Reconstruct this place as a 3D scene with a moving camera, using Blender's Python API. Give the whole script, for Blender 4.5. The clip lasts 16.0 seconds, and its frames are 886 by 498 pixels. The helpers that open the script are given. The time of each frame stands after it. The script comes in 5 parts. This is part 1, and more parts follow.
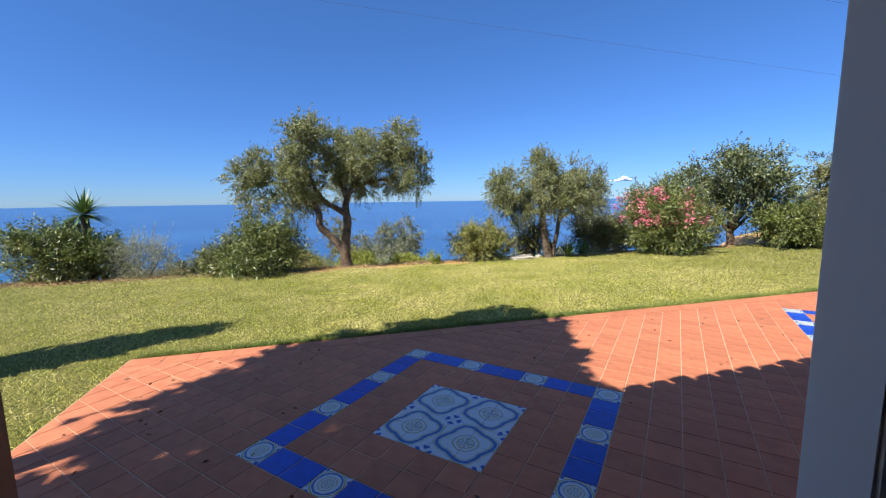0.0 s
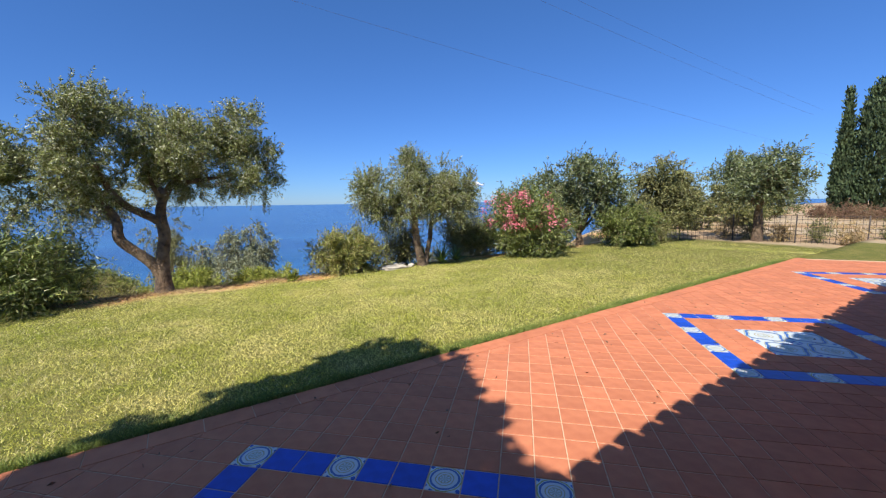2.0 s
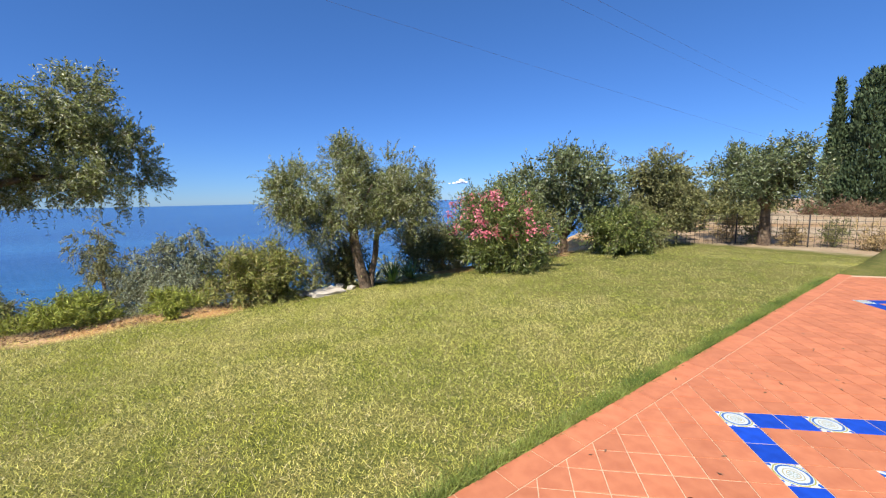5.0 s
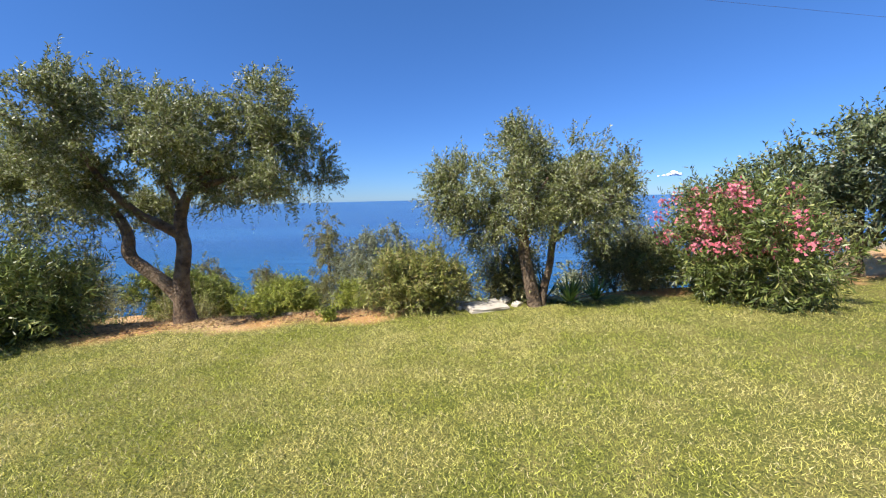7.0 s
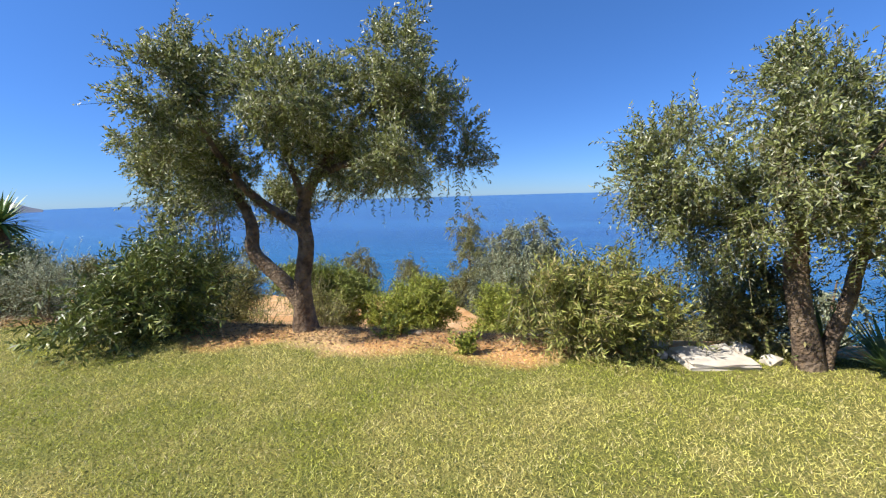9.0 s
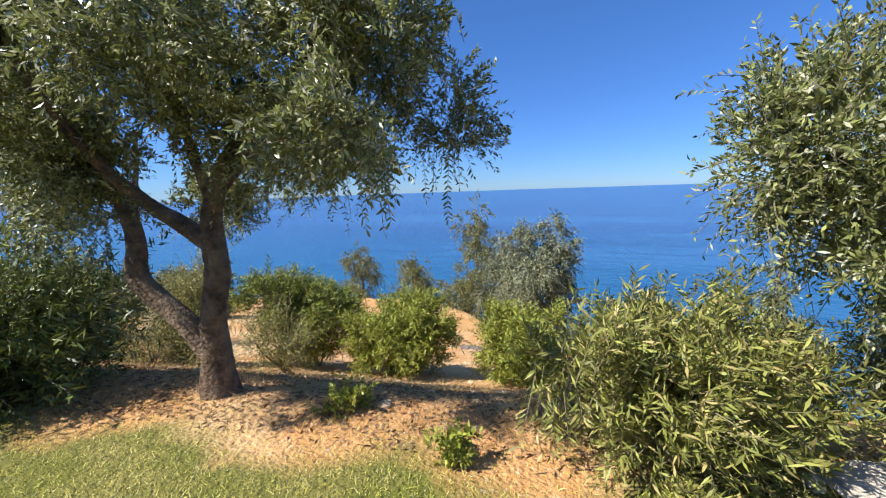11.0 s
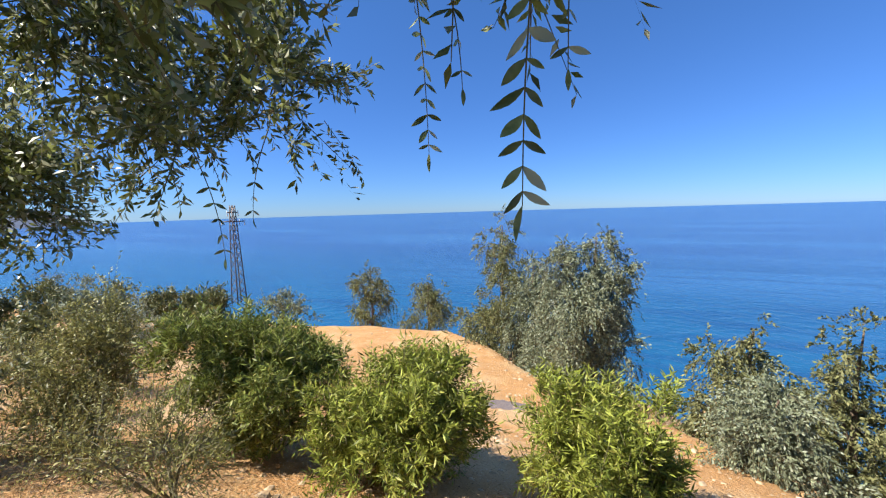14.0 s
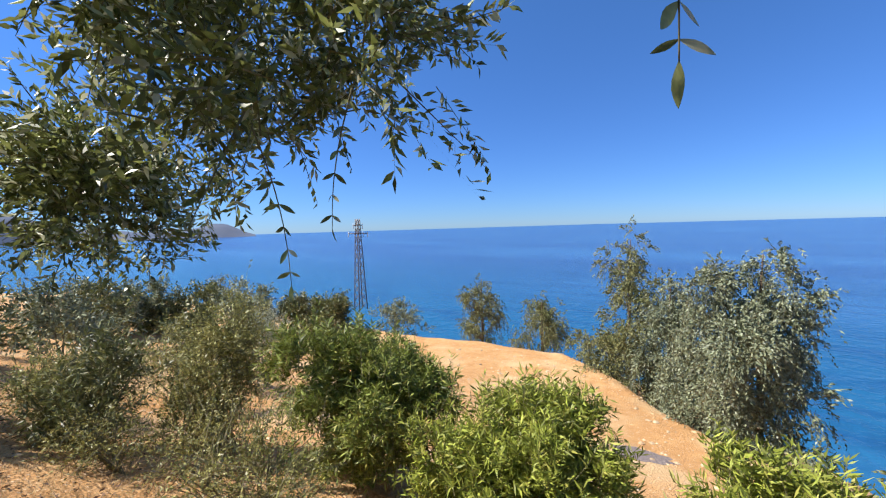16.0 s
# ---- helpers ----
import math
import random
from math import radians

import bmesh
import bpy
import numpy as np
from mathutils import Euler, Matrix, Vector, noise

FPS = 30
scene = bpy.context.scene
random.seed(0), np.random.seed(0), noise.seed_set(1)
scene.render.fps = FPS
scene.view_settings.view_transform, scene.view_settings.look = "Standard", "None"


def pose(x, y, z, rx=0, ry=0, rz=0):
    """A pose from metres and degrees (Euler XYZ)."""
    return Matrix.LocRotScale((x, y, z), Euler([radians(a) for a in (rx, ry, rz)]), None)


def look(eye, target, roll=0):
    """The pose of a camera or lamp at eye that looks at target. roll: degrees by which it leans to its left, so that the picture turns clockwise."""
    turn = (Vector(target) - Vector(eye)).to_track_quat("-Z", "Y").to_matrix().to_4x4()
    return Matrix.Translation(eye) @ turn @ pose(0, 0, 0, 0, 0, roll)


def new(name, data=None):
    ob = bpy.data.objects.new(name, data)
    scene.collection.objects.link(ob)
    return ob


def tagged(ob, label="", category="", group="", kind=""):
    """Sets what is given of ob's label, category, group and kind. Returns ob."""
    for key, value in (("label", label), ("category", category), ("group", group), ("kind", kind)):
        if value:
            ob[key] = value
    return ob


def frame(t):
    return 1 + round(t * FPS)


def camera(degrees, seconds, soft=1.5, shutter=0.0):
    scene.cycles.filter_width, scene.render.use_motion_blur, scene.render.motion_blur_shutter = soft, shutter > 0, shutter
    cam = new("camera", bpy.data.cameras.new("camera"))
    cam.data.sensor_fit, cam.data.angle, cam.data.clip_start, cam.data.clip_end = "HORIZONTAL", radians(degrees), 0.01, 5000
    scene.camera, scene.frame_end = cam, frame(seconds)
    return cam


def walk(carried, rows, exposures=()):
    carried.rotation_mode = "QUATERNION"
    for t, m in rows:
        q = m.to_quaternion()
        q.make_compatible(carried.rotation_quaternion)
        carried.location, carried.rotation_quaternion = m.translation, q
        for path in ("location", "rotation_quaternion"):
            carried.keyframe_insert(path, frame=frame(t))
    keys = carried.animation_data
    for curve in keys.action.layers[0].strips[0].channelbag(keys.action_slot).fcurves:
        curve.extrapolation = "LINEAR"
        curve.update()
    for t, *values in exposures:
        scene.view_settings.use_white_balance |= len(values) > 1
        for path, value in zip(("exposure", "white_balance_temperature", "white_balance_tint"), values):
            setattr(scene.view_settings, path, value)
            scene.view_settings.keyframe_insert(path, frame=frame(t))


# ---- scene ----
cam = camera(96.25, 16.0, soft=1.2)
# seconds, eye, yaw, pitch, roll
PATH = [
    (0.0, -0.004, 0.015, 1.599, 0.01, -7.25, -0.90),
    (0.5, -0.061, 0.387, 1.615, -3.68, -7.24, -0.72),
    (1.0, -0.059, 0.723, 1.612, -8.47, -7.11, -0.72),
    (1.5, -0.010, 1.055, 1.617, -14.09, -7.05, -0.78),
    (2.0, 0.089, 1.370, 1.597, -19.40, -7.02, -0.74),
    (2.5, 0.234, 1.680, 1.617, -24.77, -6.96, -0.77),
    (3.0, 0.482, 1.989, 1.671, -28.19, -7.22, -0.73),
    (5.3, 1.831, 3.834, 1.708, -19.18, -7.46, -1.14),
    (5.5, 1.909, 4.075, 1.690, -17.22, -7.49, -1.09),
    (6.0, 2.221, 4.419, 1.716, -9.55, -7.45, -1.12),
    (6.5, 2.332, 4.733, 1.726, -1.92, -7.48, -1.24),
    (7.0, 2.345, 5.138, 1.732, 5.64, -7.47, -1.41),
    (7.5, 2.201, 5.602, 1.701, 14.62, -7.50, -1.33),
    (8.0, 2.021, 6.136, 1.661, 20.91, -7.49, -1.62),
    (8.5, 1.820, 6.663, 1.649, 24.17, -7.58, -1.67),
    (8.7, 1.712, 6.841, 1.644, 25.06, -7.69, -1.60),
    (11.0, 0.922, 9.072, 1.629, 27.07, -8.53, -2.01),
    (11.5, 0.659, 9.612, 1.560, 26.89, -8.09, -2.02),
    (12.0, 0.472, 10.085, 1.562, 26.93, -7.79, -1.89),
    (12.5, 0.281, 10.527, 1.577, 26.99, -7.59, -1.87),
    (13.0, 0.038, 10.930, 1.525, 27.16, -7.18, -1.71),
    (13.5, -0.201, 11.355, 1.436, 27.64, -6.77, -1.96),
    (14.0, -0.555, 11.818, 1.331, 29.74, -5.63, -1.67),
    (14.5, -0.813, 12.088, 1.322, 33.80, -4.71, -1.72),
    (15.0, -1.019, 12.290, 1.329, 37.68, -3.97, -1.75),
    (15.5, -1.116, 12.370, 1.309, 41.57, -3.44, -1.77),
    (16.0, -1.112, 12.377, 1.308, 45.52, -3.31, -1.73),
]
walk(cam, [(t, pose(x, y, z) @ pose(0, 0, 0, 0, 0, yaw) @ pose(0, 0, 0, 90 + pitch) @ pose(0, 0, 0, 0, 0, roll))
           for t, x, y, z, yaw, pitch, roll in PATH], [(0.0, 0.88), (0.5, 0.76), (2.5, 0.75), (5.5, 0.75), (7.0, 0.90), (8.5, 0.92), (11.0, 0.95), (12.5, 0.98), (16.0, 0.95)])

# ---- sky, sun ----
SUN_TO = Vector((0.743, 0.669, 0.0))          # the way shadows fall on the ground
SUN_EL = radians(48)
world = bpy.data.worlds.new("world")
scene.world = world
world.use_nodes = True
wn = world.node_tree.nodes
sky = wn.new("ShaderNodeTexSky")
sky.sky_type, sky.sun_disc, sky.sun_elevation = "NISHITA", False, SUN_EL
sky.sun_rotation = math.atan2(-SUN_TO.x, -SUN_TO.y)
sky.air_density, sky.dust_density, sky.ozone_density, sky.altitude = 1.0, 0.0, 5.0, 900
wn["Background"].inputs[1].default_value = 0.09
tint = wn.new("ShaderNodeMix")
tint.data_type, tint.blend_type = "RGBA", "MULTIPLY"
tint.inputs[0].default_value = 1.0
coords = wn.new("ShaderNodeTexCoord")
split = wn.new("ShaderNodeSeparateXYZ")
# tints the sky by height; the unseen zenith is brightened to fill shade
sky_ramp = wn.new("ShaderNodeValToRGB")
sky_ramp.color_ramp.elements[0].position, sky_ramp.color_ramp.elements[0].color = 0.0, (0.31, 0.48, 0.83, 1)
sky_ramp.color_ramp.elements[1].position, sky_ramp.color_ramp.elements[1].color = 0.46, (0.45, 0.72, 1.03, 1)
top = sky_ramp.color_ramp.elements.new(1.0)
top.color = (1.5, 1.5, 1.42, 1)
world.node_tree.links.new(coords.outputs["Generated"], split.inputs[0])
world.node_tree.links.new(split.outputs[2], sky_ramp.inputs[0])
world.node_tree.links.new(sky_ramp.outputs[0], tint.inputs[7])
world.node_tree.links.new(sky.outputs[0], tint.inputs[6])
world.node_tree.links.new(tint.outputs[2], wn["Background"].inputs[0])
sun = new("sun", bpy.data.lights.new("sun", "SUN"))
sun.data.energy, sun.data.angle, sun.data.color = 4.6, radians(0.5), (1.0, 0.95, 0.87)
sun.matrix_world = look((0, 0, 0), SUN_TO * math.cos(SUN_EL) - Vector((0, 0, math.sin(SUN_EL))))


# ---- materials ----
def material(name, colour, second=None, scale=6.0, rough=0.8, bump=0.0, bump_scale=60.0, third=None, big=0.7, metal=0.0,
             island=0.0, per_object=0.0, translucent=0.0, spec=0.5, depth=0.01, coords="Object", odd=None, share=0.08):
    """Noise-mixed surface: two or three colours at two scales, fine relief, variation per piece or leaf."""
    m = bpy.data.materials.new(name)
    m.use_nodes = True
    nodes, links = m.node_tree.nodes, m.node_tree.links
    b = nodes["Principled BSDF"]
    b.inputs["Roughness"].default_value, b.inputs["Metallic"].default_value = rough, metal
    b.inputs["Specular IOR Level"].default_value = spec
    co = nodes.new("ShaderNodeTexCoord").outputs[coords]
    col = None

    def noise_at(s, detail=5.0):
        n = nodes.new("ShaderNodeTexNoise")
        n.inputs["Scale"].default_value, n.inputs["Detail"].default_value = s, detail
        links.new(co, n.inputs["Vector"])
        return n.outputs["Fac"]

    def mixed(a, bb, fac):
        x = nodes.new("ShaderNodeMix")
        x.data_type = "RGBA"
        for sock, v in ((x.inputs[6], a), (x.inputs[7], bb), (x.inputs[0], fac)):
            if isinstance(v, (tuple, float, int)):
                sock.default_value = (*v, 1) if isinstance(v, tuple) else v
            else:
                links.new(v, sock)
        return x.outputs[2]

    def ramp(v, lo, hi):
        r = nodes.new("ShaderNodeMapRange")
        r.inputs[1].default_value, r.inputs[2].default_value = lo, hi
        links.new(v, r.inputs[0])
        return r.outputs[0]

    col = mixed(colour, second or colour, ramp(noise_at(scale), 0.35, 0.65))
    if third:
        col = mixed(col, third, ramp(noise_at(big, 3.0), 0.45, 0.72))
    for amount, source in ((island, "ShaderNodeNewGeometry"), (per_object, "ShaderNodeObjectInfo")):
        if amount:
            r = nodes.new(source).outputs["Random Per Island" if island and source.endswith("Geometry") else "Random"]
            h = nodes.new("ShaderNodeHueSaturation")
            mr = nodes.new("ShaderNodeMapRange")
            mr.inputs[3].default_value, mr.inputs[4].default_value = 1 - amount, 1 + amount
            links.new(r, mr.inputs[0])
            links.new(mr.outputs[0], h.inputs["Value"])
            links.new(col, h.inputs["Color"])
            col = h.outputs[0]
    if odd:
        r = nodes.new("ShaderNodeNewGeometry").outputs["Random Per Island"]
        sc = nodes.new("ShaderNodeMath")
        sc.operation = "MULTIPLY"
        sc.inputs[1].default_value = 37.31
        fr = nodes.new("ShaderNodeMath")
        fr.operation = "FRACT"
        gt = nodes.new("ShaderNodeMath")
        gt.operation = "LESS_THAN"
        gt.inputs[1].default_value = share
        links.new(r, sc.inputs[0])
        links.new(sc.outputs[0], fr.inputs[0])
        links.new(fr.outputs[0], gt.inputs[0])
        col = mixed(col, odd, gt.outputs[0])
    links.new(col, b.inputs["Base Color"])
    if bump:
        bn = nodes.new("ShaderNodeBump")
        bn.inputs["Strength"].default_value, bn.inputs["Distance"].default_value = bump, depth
        links.new(noise_at(bump_scale, 6.0), bn.inputs["Height"])
        links.new(bn.outputs[0], b.inputs["Normal"])
    if translucent:
        tr = nodes.new("ShaderNodeBsdfTranslucent")
        links.new(col, tr.inputs["Color"])
        ms = nodes.new("ShaderNodeMixShader")
        ms.inputs[0].default_value = translucent
        links.new(b.outputs[0], ms.inputs[1])
        links.new(tr.outputs[0], ms.inputs[2])
        links.new(ms.outputs[0], nodes["Material Output"].inputs[0])
    return m


TERRACOTTA = material("terracotta", (0.54, 0.19, 0.09), (0.46, 0.15, 0.07), 9, 0.75, 0.15, 120, per_object=0.10, coords="Object")
TERRACOTTA_REST = material("terracotta_rest", (0.54, 0.19, 0.09), (0.46, 0.15, 0.07), 9, 0.75, 0.15, 120, island=0.10)
MORTAR = material("mortar", (0.66, 0.45, 0.30), (0.54, 0.36, 0.23), 30, 0.95)
BLUE_GLAZE = material("blue_glaze", (0.012, 0.07, 0.50), (0.01, 0.05, 0.38), 12, 0.28, per_object=0.12)
BLADE = material("grass_blade", (0.46, 0.46, 0.075), (0.72, 0.64, 0.22), 1.1, 0.55, island=0.6, translucent=0.22, third=(0.34, 0.38, 0.05), big=0.45, spec=0.3, odd=(0.82, 0.72, 0.38), share=0.13)
BRUSH = material("dead_branches", (0.16, 0.09, 0.05), (0.22, 0.13, 0.08), 5, 0.9, island=0.3)
STRAW = material("dry_straw", (0.45, 0.33, 0.16), (0.36, 0.25, 0.11), 5, 0.9, island=0.25)
# odd: silvery leaves whose pale colour also stands in for sunlit glints
OLIVE = material("olive_leaf", (0.155, 0.18, 0.045), (0.275, 0.29, 0.105), 30, 0.42, island=0.6, translucent=0.28, spec=0.5, odd=(0.50, 0.50, 0.34), share=0.16)
OLIVE_FAR = material("olive_leaf_far", (0.09, 0.115, 0.038), (0.15, 0.175, 0.07), 3, 0.45, island=0.55, translucent=0.14, odd=(0.34, 0.37, 0.22), share=0.10)
OLEANDER = material("oleander_leaf", (0.085, 0.115, 0.024), (0.165, 0.20, 0.05), 6, 0.42, island=0.55, translucent=0.16, spec=0.5, odd=(0.36, 0.36, 0.11), share=0.10)
LAUREL = material("lanceolate_leaf", (0.20, 0.235, 0.035), (0.35, 0.375, 0.065), 6, 0.5, island=0.55, translucent=0.22, spec=0.3, odd=(0.42, 0.40, 0.09), share=0.12)
EUCALYPT = material("eucalyptus_leaf", (0.175, 0.20, 0.115), (0.255, 0.275, 0.165), 1.5, 0.6, island=0.5, translucent=0.18, spec=0.25, odd=(0.36, 0.38, 0.27), share=0.12)
EUCALYPT_OCHRE = material("eucalyptus_leaf_ochre", (0.15, 0.16, 0.058), (0.22, 0.215, 0.09), 1.5, 0.6, island=0.5, translucent=0.18, spec=0.25, odd=(0.31, 0.29, 0.12), share=0.10)
SILVER = material("silver_leaf", (0.42, 0.44, 0.31), (0.34, 0.37, 0.23), 4, 0.55, island=0.35, translucent=0.25)
DULL = material("maquis_leaf", (0.11, 0.125, 0.034), (0.19, 0.185, 0.06), 3, 0.5, island=0.55, translucent=0.15, odd=(0.38, 0.33, 0.14), share=0.10)
THIN_LEAF = material("thin_dry_leaf", (0.24, 0.24, 0.065), (0.36, 0.325, 0.11), 3, 0.5, island=0.5, translucent=0.22)
CYPRESS = material("cypress_foliage", (0.05, 0.08, 0.03), (0.075, 0.105, 0.04), 1.2, 0.7, island=0.45, translucent=0.1)
CYPRESS_LIGHT = material("cypress_foliage_light", (0.15, 0.19, 0.035), (0.10, 0.14, 0.035), 1.2, 0.7, island=0.35, translucent=0.1)
YUCCA_LEAF = material("yucca_leaf", (0.10, 0.17, 0.045), (0.15, 0.22, 0.06), 5, 0.45, island=0.4, translucent=0.12)
PINK = material("pink_blossom", (0.86, 0.16, 0.24), (0.90, 0.36, 0.40), 8, 0.7, island=0.2, translucent=0.35)
BARK = material("olive_bark", (0.20, 0.135, 0.085), (0.065, 0.045, 0.032), 11, 0.95, 1.0, 28, third=(0.28, 0.205, 0.135), big=4, depth=0.06)
STEM = material("green_stem", (0.14, 0.12, 0.06), (0.2, 0.17, 0.09), 12, 0.8)
PALE_STONE = material("pale_stone", (0.62, 0.56, 0.47), (0.5, 0.44, 0.36), 7, 0.9, 0.5, 40, depth=0.01)
STONE = material("stone", (0.46, 0.30, 0.16), (0.58, 0.44, 0.28), 5, 0.95, 0.5, 50, island=0.25)
PLASTER = material("orange_plaster", (0.42, 0.19, 0.09), (0.36, 0.155, 0.075), 3, 0.95, 0.3, 60)
WHITE_FRAME = material("white_paint", (0.84, 0.86, 0.88), (0.8, 0.82, 0.84), 3, 0.4)
DARK = material("black_rubber", (0.02, 0.02, 0.022), (0.03, 0.03, 0.03), 10, 0.6)
ROOF_CLAY = material("roof_clay", (0.42, 0.17, 0.09), (0.33, 0.13, 0.07), 4, 0.9, 0.3, 40, per_object=0.12)
STEEL = material("galvanised_steel", (0.13, 0.11, 0.10), (0.2, 0.15, 0.12), 4, 0.6, metal=0.6)
WIRE = material("dark_wire", (0.05, 0.045, 0.04), (0.08, 0.06, 0.05), 6, 0.7)
ORANGE_PVC = material("orange_pvc", (0.72, 0.20, 0.05), (0.66, 0.17, 0.045), 8, 0.5)
WHITE_CAP = material("white_pvc", (0.8, 0.79, 0.75), (0.75, 0.73, 0.7), 8, 0.5)
ASH = material("ash", (0.20, 0.165, 0.16), (0.30, 0.24, 0.21), 20, 1.0, 0.8, 60, depth=0.03, spec=0.0)
CLOUD = material("cloud_white", (0.9, 0.9, 0.9), (0.85, 0.86, 0.88), 0.01, 1.0)
# distance haze is put into the land's own blue-grey colours
HAZE_LAND = material("hazy_headland", (0.06, 0.085, 0.14), (0.075, 0.095, 0.14), 0.004, 1.0, third=(0.085, 0.10, 0.14), big=0.01)


def sea_material():
    m = bpy.data.materials.new("sea_water")
    m.use_nodes = True
    nodes, links = m.node_tree.nodes, m.node_tree.links
    b = nodes["Principled BSDF"]
    b.inputs["Roughness"].default_value = 0.2
    b.inputs["IOR"].default_value = 1.33
    co = nodes.new("ShaderNodeTexCoord").outputs["Object"]
    sep = nodes.new("ShaderNodeSeparateXYZ")
    links.new(co, sep.inputs[0])
    mr = nodes.new("ShaderNodeMapRange")
    mr.inputs[1].default_value, mr.inputs[2].default_value = 55, 330
    links.new(sep.outputs[1], mr.inputs[0])
    sw = nodes.new("ShaderNodeTexNoise")
    mp = nodes.new("ShaderNodeMapping")
    mp.inputs["Scale"].default_value = (0.0022, 0.011, 1)
    links.new(co, mp.inputs[0])
    links.new(mp.outputs[0], sw.inputs["Vector"])
    sw.inputs["Scale"].default_value, sw.inputs["Detail"].default_value = 1.0, 5
    x = nodes.new("ShaderNodeMix")
    x.data_type = "RGBA"
    links.new(mr.outputs[0], x.inputs[0])
    x.inputs[6].default_value, x.inputs[7].default_value = (0.010, 0.105, 0.21, 1), (0.020, 0.066, 0.20, 1)
    y = nodes.new("ShaderNodeMix")
    y.data_type = "RGBA"
    st = nodes.new("ShaderNodeMapRange")
    st.inputs[1].default_value, st.inputs[2].default_value, st.inputs[4].default_value = 0.45, 0.68, 0.75
    links.new(sw.outputs[0], st.inputs[0])
    links.new(st.outputs[0], y.inputs[0])
    links.new(x.outputs[2], y.inputs[6])
    y.inputs[7].default_value = (0.04, 0.14, 0.31, 1)
    fine = nodes.new("ShaderNodeTexNoise")
    fmap = nodes.new("ShaderNodeMapping")
    fmap.inputs["Scale"].default_value = (0.02, 0.11, 1)
    fmap.inputs["Rotation"].default_value = (0, 0, radians(-12))
    links.new(co, fmap.inputs[0])
    links.new(fmap.outputs[0], fine.inputs["Vector"])
    fine.inputs["Scale"].default_value, fine.inputs["Detail"].default_value = 1.0, 6
    fr = nodes.new("ShaderNodeMapRange")
    fr.inputs[1].default_value, fr.inputs[2].default_value, fr.inputs[4].default_value = 0.48, 0.66, 0.6
    links.new(fine.outputs[0], fr.inputs[0])
    z = nodes.new("ShaderNodeMix")
    z.data_type = "RGBA"
    links.new(fr.outputs[0], z.inputs[0])
    links.new(y.outputs[2], z.inputs[6])
    z.inputs[7].default_value = (0.008, 0.05, 0.15, 1)
    links.new(z.outputs[2], b.inputs["Base Color"])
    w = nodes.new("ShaderNodeTexNoise")
    w.inputs["Scale"].default_value, w.inputs["Detail"].default_value = 0.35, 6
    links.new(co, w.inputs["Vector"])
    bn = nodes.new("ShaderNodeBump")
    bn.inputs["Strength"].default_value, bn.inputs["Distance"].default_value = 0.8, 0.8
    links.new(w.outputs[0], bn.inputs["Height"])
    links.new(bn.outputs[0], b.inputs["Normal"])
    return m


SEA = sea_material()


